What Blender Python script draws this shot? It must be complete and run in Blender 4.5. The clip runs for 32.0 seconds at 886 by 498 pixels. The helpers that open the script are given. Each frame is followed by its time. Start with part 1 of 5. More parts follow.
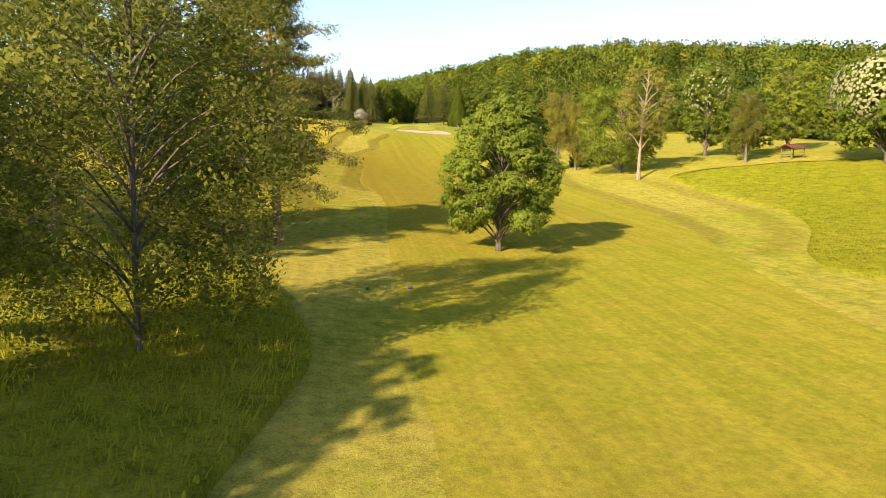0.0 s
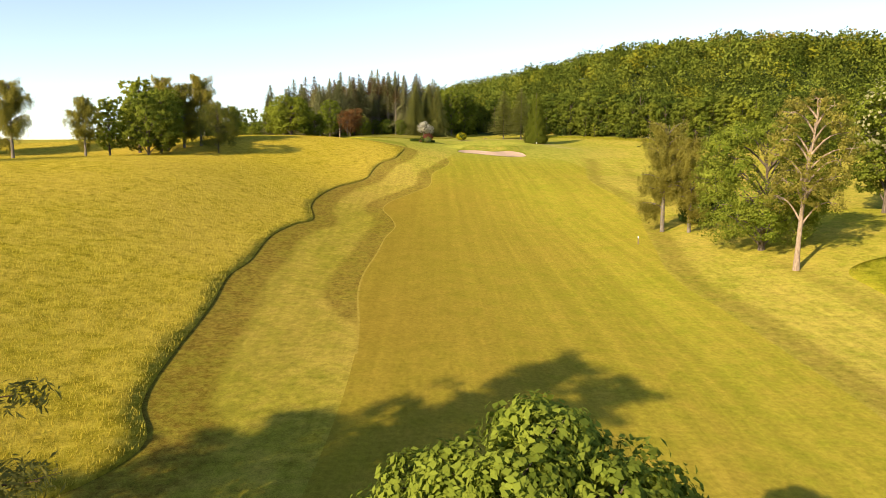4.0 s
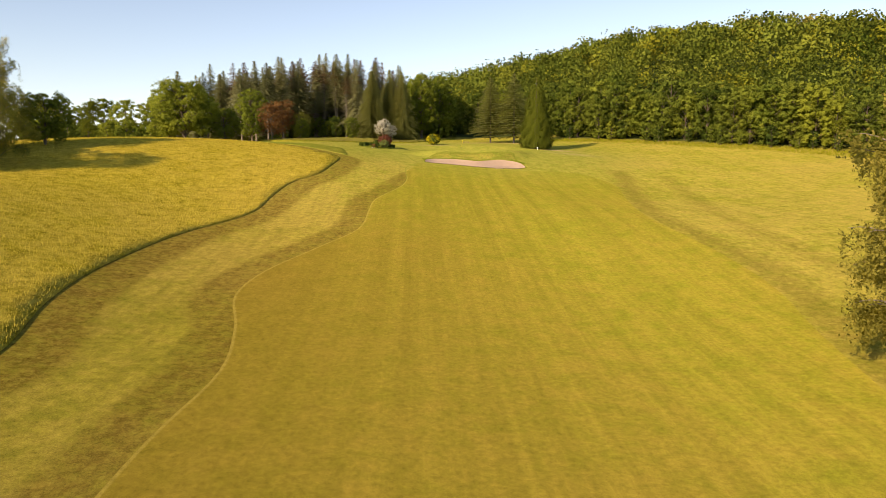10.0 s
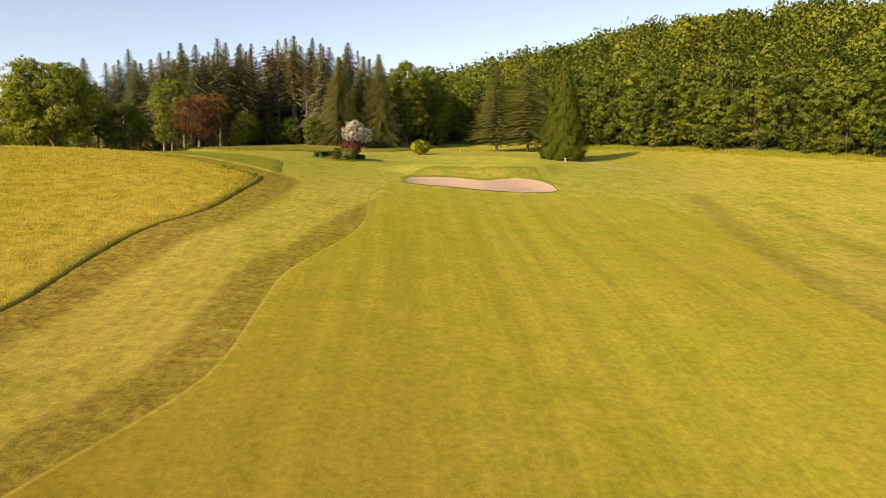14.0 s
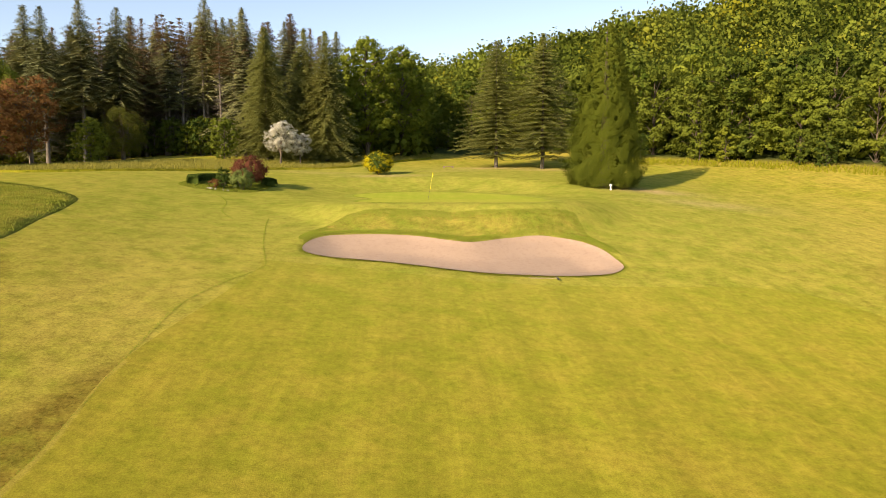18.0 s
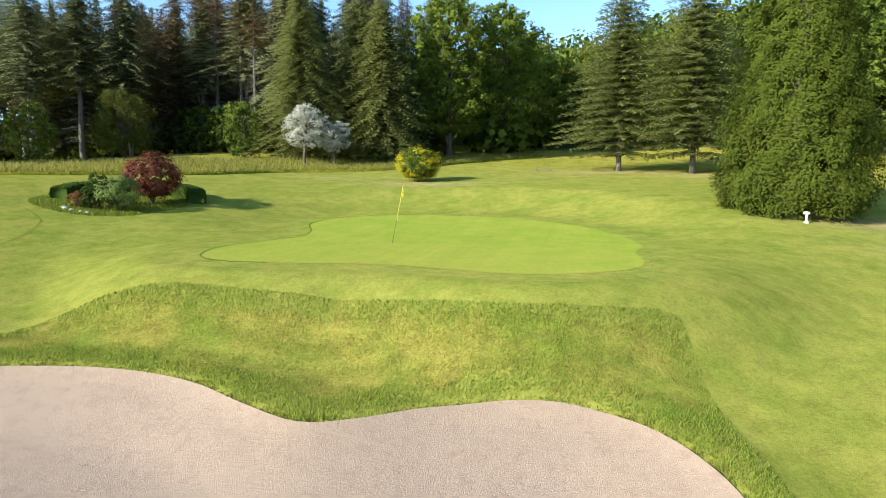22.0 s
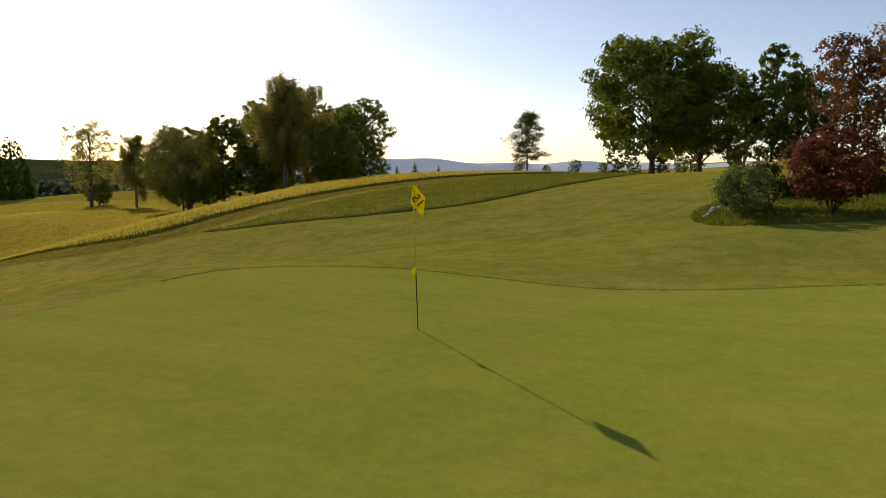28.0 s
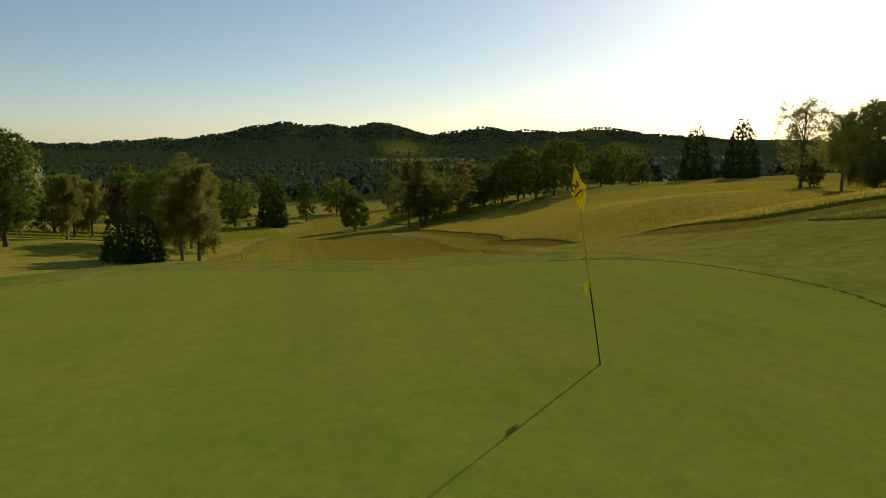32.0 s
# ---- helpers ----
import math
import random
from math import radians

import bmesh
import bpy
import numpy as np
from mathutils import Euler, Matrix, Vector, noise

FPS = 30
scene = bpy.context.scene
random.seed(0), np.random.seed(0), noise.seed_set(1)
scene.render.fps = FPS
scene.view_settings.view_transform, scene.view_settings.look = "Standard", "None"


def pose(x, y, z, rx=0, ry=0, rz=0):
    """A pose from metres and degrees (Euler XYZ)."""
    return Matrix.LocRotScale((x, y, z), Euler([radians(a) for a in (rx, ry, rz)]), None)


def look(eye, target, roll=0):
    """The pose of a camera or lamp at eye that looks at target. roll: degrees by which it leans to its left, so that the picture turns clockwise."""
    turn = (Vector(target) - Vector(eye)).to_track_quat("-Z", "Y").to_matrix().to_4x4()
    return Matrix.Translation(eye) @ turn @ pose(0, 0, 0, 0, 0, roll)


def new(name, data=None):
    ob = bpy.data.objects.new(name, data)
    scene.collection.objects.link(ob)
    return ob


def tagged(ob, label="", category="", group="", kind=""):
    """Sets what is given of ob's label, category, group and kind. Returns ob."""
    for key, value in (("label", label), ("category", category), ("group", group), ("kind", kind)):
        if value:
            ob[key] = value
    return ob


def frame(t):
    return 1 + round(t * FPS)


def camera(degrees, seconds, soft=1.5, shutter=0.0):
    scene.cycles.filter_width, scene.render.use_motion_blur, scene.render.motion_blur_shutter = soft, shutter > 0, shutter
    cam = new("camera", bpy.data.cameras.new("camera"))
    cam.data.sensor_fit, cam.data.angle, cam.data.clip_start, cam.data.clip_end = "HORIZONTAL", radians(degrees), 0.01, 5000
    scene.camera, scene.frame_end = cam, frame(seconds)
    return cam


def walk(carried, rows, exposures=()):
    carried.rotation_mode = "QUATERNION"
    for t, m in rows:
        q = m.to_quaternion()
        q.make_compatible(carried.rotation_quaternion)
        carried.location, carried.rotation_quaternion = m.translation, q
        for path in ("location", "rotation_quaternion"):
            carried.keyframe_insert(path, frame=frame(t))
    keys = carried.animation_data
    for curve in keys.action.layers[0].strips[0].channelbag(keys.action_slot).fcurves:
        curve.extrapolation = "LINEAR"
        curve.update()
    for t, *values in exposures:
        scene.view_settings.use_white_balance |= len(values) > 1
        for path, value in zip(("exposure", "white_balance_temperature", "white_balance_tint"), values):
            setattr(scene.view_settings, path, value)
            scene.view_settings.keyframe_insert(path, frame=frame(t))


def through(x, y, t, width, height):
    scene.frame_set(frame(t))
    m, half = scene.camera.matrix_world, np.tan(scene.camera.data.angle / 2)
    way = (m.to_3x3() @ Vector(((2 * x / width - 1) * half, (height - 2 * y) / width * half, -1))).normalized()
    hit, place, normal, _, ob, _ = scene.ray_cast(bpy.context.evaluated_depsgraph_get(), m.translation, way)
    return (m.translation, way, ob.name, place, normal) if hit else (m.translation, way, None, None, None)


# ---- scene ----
from mathutils.geometry import delaunay_2d_cdt

cam = camera(65.27, 32.0, soft=0.75)
# seconds, place, yaw, pitch, roll
PATH = [
    (0.0, -23.22, -232.25, -15.12, -8.17, -6.30, 0.02),
    (0.5, -21.59, -227.87, -14.34, -6.48, -6.45, 0.13),
    (1.0, -20.04, -223.41, -13.37, -4.93, -6.57, 0.16),
    (1.5, -18.65, -218.86, -12.13, -3.64, -6.55, 0.05),
    (2.0, -17.47, -214.33, -10.74, -2.51, -6.56, -0.03),
    (2.5, -16.42, -209.82, -9.32, -1.62, -6.62, -0.07),
    (3.0, -15.58, -205.45, -7.98, -1.18, -6.73, -0.03),
    (3.5, -14.72, -201.17, -6.74, -0.84, -6.83, 0.06),
    (5.5, -12.17, -183.68, -4.49, -1.11, -6.89, -0.21),
    (6.0, -11.59, -178.99, -4.38, -1.23, -6.93, -0.19),
    (6.5, -11.04, -174.20, -4.34, -1.30, -6.86, -0.15),
    (7.0, -10.55, -169.24, -4.29, -1.37, -6.82, -0.09),
    (7.5, -10.19, -164.10, -4.25, -1.50, -6.73, -0.10),
    (8.0, -9.94, -158.90, -4.20, -1.66, -6.67, -0.09),
    (8.5, -9.70, -153.65, -4.12, -1.82, -6.60, -0.08),
    (9.0, -9.45, -148.34, -3.98, -1.99, -6.58, -0.07),
    (9.5, -9.13, -142.99, -3.87, -2.08, -6.51, -0.11),
    (10.0, -8.81, -137.63, -3.76, -2.18, -6.47, -0.19),
    (10.5, -8.48, -132.17, -3.61, -2.29, -6.43, -0.20),
    (11.0, -8.15, -126.72, -3.42, -2.43, -6.42, -0.16),
    (11.5, -7.86, -121.36, -3.22, -2.50, -6.43, -0.14),
    (12.0, -7.55, -116.04, -2.98, -2.59, -6.38, -0.16),
    (12.5, -7.25, -110.74, -2.69, -2.61, -6.26, -0.19),
    (13.0, -6.97, -105.48, -2.37, -2.60, -6.13, -0.21),
    (13.5, -6.69, -100.30, -2.05, -2.58, -6.01, -0.27),
    (14.0, -6.42, -95.16, -1.72, -2.60, -5.91, -0.28),
    (14.5, -6.12, -90.02, -1.40, -2.65, -5.84, -0.27),
    (16.5, -3.56, -68.34, 0.57, -2.69, -5.95, -0.11),
    (17.0, -2.81, -63.28, 0.95, -2.72, -5.88, -0.11),
    (17.5, -2.10, -58.23, 1.31, -2.78, -5.79, -0.17),
    (18.0, -1.42, -53.47, 1.58, -2.74, -5.76, -0.20),
    (18.5, -0.65, -49.14, 1.78, -2.60, -5.83, -0.12),
    (19.0, 0.31, -45.21, 1.95, -2.23, -5.93, 0.01),
    (19.5, 1.42, -41.52, 2.07, -1.35, -5.86, 0.11),
    (20.0, 2.55, -38.07, 2.21, 0.47, -5.87, 0.21),
    (20.5, 3.66, -34.80, 2.32, 2.72, -5.91, 0.23),
    (21.0, 4.86, -31.43, 2.39, 5.16, -5.95, 0.20),
    (21.5, 6.12, -28.19, 2.50, 7.87, -6.01, 0.28),
    (22.0, 7.24, -25.05, 2.56, 11.91, -6.06, 0.30),
    (22.5, 8.34, -22.18, 2.59, 16.40, -6.02, 0.40),
    (23.0, 9.49, -19.62, 2.62, 21.32, -5.92, 0.56),
    (23.5, 10.52, -17.31, 2.59, 26.68, -6.01, 0.48),
    (24.0, 11.49, -15.09, 2.58, 32.33, -6.20, 0.50),
    (24.5, 12.12, -12.90, 2.59, 38.87, -6.43, 0.64),
    (26.5, 10.46, -2.47, 2.47, 76.10, -6.65, 0.33),
    (27.0, 9.94, -0.15, 2.40, 87.27, -6.69, 0.20),
    (27.5, 9.60, 2.05, 2.42, 99.08, -6.76, 0.13),
    (28.0, 9.14, 3.98, 2.41, 111.40, -6.83, 0.11),
    (28.5, 8.57, 5.53, 2.39, 123.80, -6.88, 0.08),
    (29.0, 7.92, 6.70, 2.36, 134.79, -6.90, -0.01),
    (29.5, 7.23, 7.56, 2.33, 141.03, -6.91, -0.03),
    (30.0, 6.49, 8.10, 2.30, 147.02, -6.96, 0.01),
    (30.5, 5.76, 8.39, 2.31, 153.56, -6.84, -0.04),
    (31.0, 4.92, 8.24, 2.33, 159.44, -6.95, -0.18),
    (31.5, 4.03, 7.52, 2.29, 163.83, -7.59, -0.25),
    (32.0, 3.17, 6.75, 2.37, 168.03, -8.36, -0.29),
]


def flown(x, y, z, yaw, pitch, roll):
    eye = Vector((x, y, z))
    a, b = radians(yaw), radians(pitch)
    way = Vector((-math.sin(a) * math.cos(b), math.cos(a) * math.cos(b), math.sin(b)))
    return look(eye, eye + way, roll)


# seconds, stops, kelvin, tint
EXPOSURES = [(0.0, 1.28, 7300, 10), (3.0, 1.18, 7400, 11), (6.0, 0.79, 8000, 19), (13.0, 0.75, 8100, 20), (18.5, 0.97, 7700, 17), (21.0, 1.03, 6000, 8), (22.5, 1.12, 5500, 1), (24.5, 1.28, 5600, 14), (26.5, 0.72, 7100, 22), (28.0, -0.05, 7000, 19), (29.0, -0.48, 6800, 7), (32.0, -0.58, 6800, 7)]
walk(cam, [(t, flown(*r)) for t, *r in PATH], EXPOSURES)

# ---- light ----
SUN_WAY = Vector((-0.595, -0.672, 0.405)).normalized()
world = bpy.data.worlds.new("world")
scene.world = world
world.use_nodes = True
wt = world.node_tree
sky = wt.nodes.new("ShaderNodeTexSky")
sky.sky_type = "NISHITA"
sky.sun_disc = False
sky.sun_elevation = math.asin(SUN_WAY.z)
sky.sun_rotation = math.atan2(SUN_WAY.x, SUN_WAY.y)
sky.air_density = 0.85
sky.dust_density = 0.45
sky.ozone_density = 1.2
wt.links.new(sky.outputs[0], wt.nodes["Background"].inputs[0])
wt.nodes["Background"].inputs[1].default_value = 0.13
sun = new("sun", bpy.data.lights.new("sun", "SUN"))
sun.data.energy, sun.data.angle, sun.data.color = 4.5, radians(0.6), (1.0, 0.86, 0.66)
sun.matrix_world = look(SUN_WAY * 200, (0, 0, 0))


# ---- materials ----
def shader(name):
    m = bpy.data.materials.new(name)
    m.use_nodes = True
    t = m.node_tree
    return m, t, t.nodes["Principled BSDF"], t.nodes["Material Output"]


def noise_node(t, scale, detail=4.0, rough=0.6, coord=None, stretch=None):
    n = t.nodes.new("ShaderNodeTexNoise")
    n.inputs["Scale"].default_value = scale
    n.inputs["Detail"].default_value = detail
    n.inputs["Roughness"].default_value = rough
    c = t.nodes.new("ShaderNodeTexCoord") if coord is None else None
    src = c.outputs["Object"] if coord is None else coord
    if stretch:
        mp = t.nodes.new("ShaderNodeMapping")
        mp.inputs["Scale"].default_value = stretch
        t.links.new(src, mp.inputs[0])
        src = mp.outputs[0]
    t.links.new(src, n.inputs["Vector"])
    return n.outputs[0]


def ramp(t, value, stops):
    r = t.nodes.new("ShaderNodeValToRGB")
    e = r.color_ramp.elements
    while len(e) < len(stops):
        e.new(0.5)
    for k, (p, c) in zip(e, stops):
        k.position = p
        k.color = (*c, 1) if not isinstance(c, float) else (c, c, c, 1)
    t.links.new(value, r.inputs[0])
    return r.outputs[0]


def mix(t, fac, a, b, blend="MIX"):
    n = t.nodes.new("ShaderNodeMix")
    n.data_type = "RGBA"
    n.blend_type = blend
    for sock, v in ((n.inputs[0], fac), (n.inputs[6], a), (n.inputs[7], b)):
        if isinstance(v, (int, float)):
            sock.default_value = v
        elif isinstance(v, tuple):
            sock.default_value = (*v, 1)
        else:
            t.links.new(v, sock)
    return n.outputs[2]


def calc(t, op, a, b=None, c=None):
    n = t.nodes.new("ShaderNodeMath")
    n.operation = op
    for k, v in enumerate((a, b, c)):
        if v is None:
            continue
        if isinstance(v, (int, float)):
            n.inputs[k].default_value = v
        else:
            t.links.new(v, n.inputs[k])
    return n.outputs[0]


def attribute(t, name):
    n = t.nodes.new("ShaderNodeAttribute")
    n.attribute_name = name
    return n.outputs["Fac"]


def bump(t, bsdf, height, strength, distance):
    b = t.nodes.new("ShaderNodeBump")
    b.inputs["Strength"].default_value = strength
    b.inputs["Distance"].default_value = distance
    t.links.new(height, b.inputs["Height"])
    t.links.new(b.outputs[0], bsdf.inputs["Normal"])


def leaf_material(name, dark, light, hue_swing=0.25, through=0.35, rough=0.55, spread=0.42):
    """Foliage: varies leaf by leaf and tree by tree, and lets some light through."""
    m, t, bsdf, out = shader(name)
    g = t.nodes.new("ShaderNodeNewGeometry")
    o = t.nodes.new("ShaderNodeObjectInfo")
    tone = calc(t, "ADD", calc(t, "MULTIPLY_ADD", g.outputs["Random Per Island"], spread, 0.5 - spread / 2), attribute(t, "tone"))
    tone = calc(t, "ADD", tone, calc(t, "MULTIPLY_ADD", o.outputs["Random"], 0.4, -0.2))
    tone = calc(t, "MINIMUM", calc(t, "MAXIMUM", tone, 0.0), 1.0)
    base = mix(t, tone, dark, light)
    warm = tuple(min(1.0, c * k) for c, k in zip(light, (1.5, 1.15, 0.6)))
    base = mix(t, calc(t, "MULTIPLY_ADD", o.outputs["Random"], hue_swing, attribute(t, "warm")), base, warm)
    t.links.new(base, bsdf.inputs["Base Color"])
    bsdf.inputs["Roughness"].default_value = rough
    bsdf.inputs["Specular IOR Level"].default_value = 0.0
    tr = t.nodes.new("ShaderNodeBsdfTranslucent")
    t.links.new(mix(t, 0.5, base, tuple(min(1.0, c * 1.6) for c in light)), tr.inputs[0])
    ms = t.nodes.new("ShaderNodeMixShader")
    ms.inputs[0].default_value = through
    t.links.new(bsdf.outputs[0], ms.inputs[1])
    t.links.new(tr.outputs[0], ms.inputs[2])
    t.links.new(ms.outputs[0], out.inputs[0])
    return m


def bark_material(name, dark, light, scale=6.0, stretch=(1, 1, 0.25)):
    m, t, bsdf, out = shader(name)
    n = noise_node(t, scale, 6, 0.7, stretch=stretch)
    t.links.new(ramp(t, n, [(0.35, dark), (0.65, light)]), bsdf.inputs["Base Color"])
    bsdf.inputs["Roughness"].default_value = 0.9
    bump(t, bsdf, n, 0.6, 0.05)
    return m


def turf_material(name, greens, dry, dry_share, grain, stripes=0.0, bands=False, rim=None, bump_depth=0.03, contrast=1.0, rim_width=0.5, lush=False, west_brown=0.0, matt=0.14):
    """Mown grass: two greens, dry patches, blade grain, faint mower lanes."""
    m, t, bsdf, out = shader(name)
    big = noise_node(t, 0.045, 5, 0.6)
    mid = noise_node(t, 0.55, 6, 0.7)
    fine = noise_node(t, grain * 1.5, 5, 0.85)
    tuft = noise_node(t, grain * 0.22, 4, 0.7)
    col = mix(t, ramp(t, mid, [(0.32, 0.0), (0.68, 1.0)]), greens[0], greens[1])
    patch = ramp(t, mix(t, 0.45, big, mid), [(0.5 - dry_share * 0.3, 0.0), (0.68 - dry_share * 0.3, 1.0)])
    col = mix(t, calc(t, "MULTIPLY", patch, min(1.0, 0.4 + dry_share)), col, dry)
    c = t.nodes.new("ShaderNodeTexCoord")
    if stripes:
        w = noise_node(t, 1.0, 2, 0.5, coord=c.outputs["Object"], stretch=(0.5, 0.016, 0.02))
        w2 = noise_node(t, 1.0, 3, 0.6, coord=c.outputs["Object"], stretch=(2.2, 0.05, 0.05))
        lane = ramp(t, mix(t, 0.45, w, w2), [(0.42, 0.0), (0.58, 1.0)])
        col = mix(t, calc(t, "MULTIPLY", lane, stripes), col, tuple(0.72 * v + 0.1 * d for v, d in zip(greens[0], dry)))
        w4 = noise_node(t, 1.0, 3, 0.7, coord=c.outputs["Object"], stretch=(6.0, 0.06, 0.1))
        col = mix(t, 1.0, col, ramp(t, w4, [(0.35, 1 - 0.16 * stripes), (0.65, 1 + 0.14 * stripes)]), "MULTIPLY")
        w3 = noise_node(t, 1.0, 2, 0.6, coord=c.outputs["Object"], stretch=(0.8, 0.01, 0.02))
        col = mix(t, 1.0, col, ramp(t, w3, [(0.36, 1 - 0.28 * stripes), (0.64, 1 + 0.22 * stripes)]), "MULTIPLY")
    if west_brown:
        # browner toward the meadow: dry tone plus sunlight's darker side put into colour
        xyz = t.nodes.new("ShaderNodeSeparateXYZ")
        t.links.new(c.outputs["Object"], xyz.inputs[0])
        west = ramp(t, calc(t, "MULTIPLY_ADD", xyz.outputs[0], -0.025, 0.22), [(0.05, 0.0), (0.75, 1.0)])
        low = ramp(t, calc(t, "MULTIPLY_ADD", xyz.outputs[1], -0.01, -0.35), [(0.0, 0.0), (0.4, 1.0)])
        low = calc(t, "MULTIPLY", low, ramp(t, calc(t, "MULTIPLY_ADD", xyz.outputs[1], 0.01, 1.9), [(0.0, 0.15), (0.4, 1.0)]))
        brown = calc(t, "MULTIPLY", calc(t, "MULTIPLY", west, low), west_brown)
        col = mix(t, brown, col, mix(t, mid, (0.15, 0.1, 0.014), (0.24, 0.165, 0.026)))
    if lush:
        col = mix(t, calc(t, "MULTIPLY", attribute(t, "lush"), 0.72), col, mix(t, ramp(t, mid, [(0.35, 0.0), (0.7, 1.0)]), (0.16, 0.205, 0.03), (0.255, 0.268, 0.05)))
    mottle = noise_node(t, 1.9, 5, 0.75)
    col = mix(t, ramp(t, mottle, [(0.5, 0.0), (0.68, 0.28 * contrast)]), col, tuple(0.55 * v for v in dry))
    if bands:
        trace = noise_node(t, 1.0, 3, 0.65, coord=c.outputs["Object"], stretch=(1.7, 0.08, 0.1))
        col = mix(t, calc(t, "MULTIPLY_ADD", attribute(t, "lush"), -0.8, 0.9), col, ramp(t, trace, [(0.36, 0.92), (0.64, 1.09)]), "MULTIPLY")
        # brown mower bands that follow the meadow's edge and the fairway's edge
        wob = calc(t, "MULTIPLY", calc(t, "SUBTRACT", mix(t, 0.5, noise_node(t, 0.12, 3, 0.6), mid), 0.5), 2.0)
        d1 = calc(t, "DIVIDE", calc(t, "ADD", attribute(t, "edge"), wob), 10.0)
        d2 = calc(t, "DIVIDE", calc(t, "ADD", attribute(t, "fair"), wob), 10.0)
        near = calc(t, "MAXIMUM", ramp(t, d1, [(0.0, 1.0), (0.3, 0.95), (0.4, 0.0)]), ramp(t, d2, [(0.0, 0.9), (0.24, 0.85), (0.33, 0.0)]))
        worn = ramp(t, mix(t, 0.6, mid, noise_node(t, 2.6, 5, 0.8)), [(0.38, 0.1), (0.58, 1.0)])
        near = calc(t, "MULTIPLY", near, worn)
        trail = calc(t, "MULTIPLY", attribute(t, "swath"), calc(t, "MULTIPLY_ADD", worn, 0.5, 0.4))
        col = mix(t, trail, col, mix(t, tuft, (0.1, 0.075, 0.014), (0.17, 0.13, 0.024)))
        col = mix(t, calc(t, "MULTIPLY", near, 0.85), col, mix(t, tuft, (0.075, 0.046, 0.009), (0.155, 0.102, 0.018)))
        dusty = calc(t, "MULTIPLY", attribute(t, "bare"), ramp(t, mix(t, 0.5, mid, noise_node(t, 1.4, 5, 0.8)), [(0.36, 0.25), (0.6, 1.0)]))
        col = mix(t, dusty, col, mix(t, tuft, (0.34, 0.25, 0.12), (0.46, 0.35, 0.19)))
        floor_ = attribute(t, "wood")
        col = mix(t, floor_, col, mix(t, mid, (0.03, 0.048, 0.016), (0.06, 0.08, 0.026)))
    if rim:
        d = calc(t, "ADD", attribute(t, "edge"), calc(t, "MULTIPLY", calc(t, "SUBTRACT", tuft, 0.5), 0.3 * rim_width))
        col = mix(t, ramp(t, calc(t, "DIVIDE", calc(t, "ADD", d, rim_width), rim_width), [(0.0, 0.0), (0.4, 0.45), (0.9, 0.45), (0.99, 0.1)]), col, rim)
    shade = mix(t, 0.38, fine, tuft)
    calm = calc(t, "MULTIPLY_ADD", attribute(t, "lush"), -0.4, 1.0) if lush else 1.0
    col = mix(t, calm, col, ramp(t, shade, [(0.33, 1 - 0.62 * contrast), (0.5, 0.97), (0.67, 1 + 0.5 * contrast)]), "MULTIPLY")
    t.links.new(col, bsdf.inputs["Base Color"])
    bsdf.inputs["Roughness"].default_value = 1.0
    bsdf.inputs["Diffuse Roughness"].default_value = matt
    bsdf.inputs["Specular IOR Level"].default_value = 0.0
    rise = mix(t, 0.16, fine, tuft)
    bump(t, bsdf, calc(t, "MULTIPLY", rise, calm) if lush else rise, 0.9, bump_depth)
    return m


ROUGH = turf_material("rough_turf", ((0.21, 0.222, 0.027), (0.312, 0.29, 0.036)), (0.385, 0.297, 0.068), 0.3, 8.0, bands=True, bump_depth=0.04, lush=True, west_brown=0.4, contrast=1.0)
FAIRWAY = turf_material("fairway_turf", ((0.228, 0.23, 0.023), (0.303, 0.277, 0.032)), (0.34, 0.253, 0.042), 0.3, 14.0, stripes=0.3, rim=(0.36, 0.29, 0.065), bump_depth=0.022, lush=True, west_brown=0.75, rim_width=0.22, contrast=0.8)
GREEN = turf_material("green_turf", ((0.235, 0.295, 0.034), (0.278, 0.32, 0.043)), (0.34, 0.32, 0.055), 0.26, 26.0, stripes=0.12, bump_depth=0.004, contrast=0.35, matt=0.2)
FRINGE = turf_material("fringe_turf", ((0.175, 0.222, 0.032), (0.262, 0.276, 0.048)), (0.35, 0.29, 0.065), 0.16, 12.0, bump_depth=0.015, contrast=0.7)
BANK = turf_material("bank_turf", ((0.14, 0.2, 0.022), (0.215, 0.25, 0.032)), (0.36, 0.25, 0.065), 0.2, 9.0, bump_depth=0.04, contrast=1.0)
MEADOW = turf_material("meadow_turf", ((0.27, 0.23, 0.02), (0.42, 0.345, 0.04)), (0.43, 0.32, 0.06), 0.25, 5.0, bump_depth=0.12, contrast=1.0)
HALF_ROUGH = turf_material("half_rough_turf", ((0.16, 0.19, 0.022), (0.25, 0.25, 0.036)), (0.33, 0.26, 0.055), 0.28, 6.0, bump_depth=0.1, contrast=0.9)
GREEN_MEADOW = turf_material("green_meadow_turf", ((0.2, 0.22, 0.018), (0.31, 0.3, 0.025)), (0.37, 0.3, 0.045), 0.15, 5.0, bump_depth=0.2)


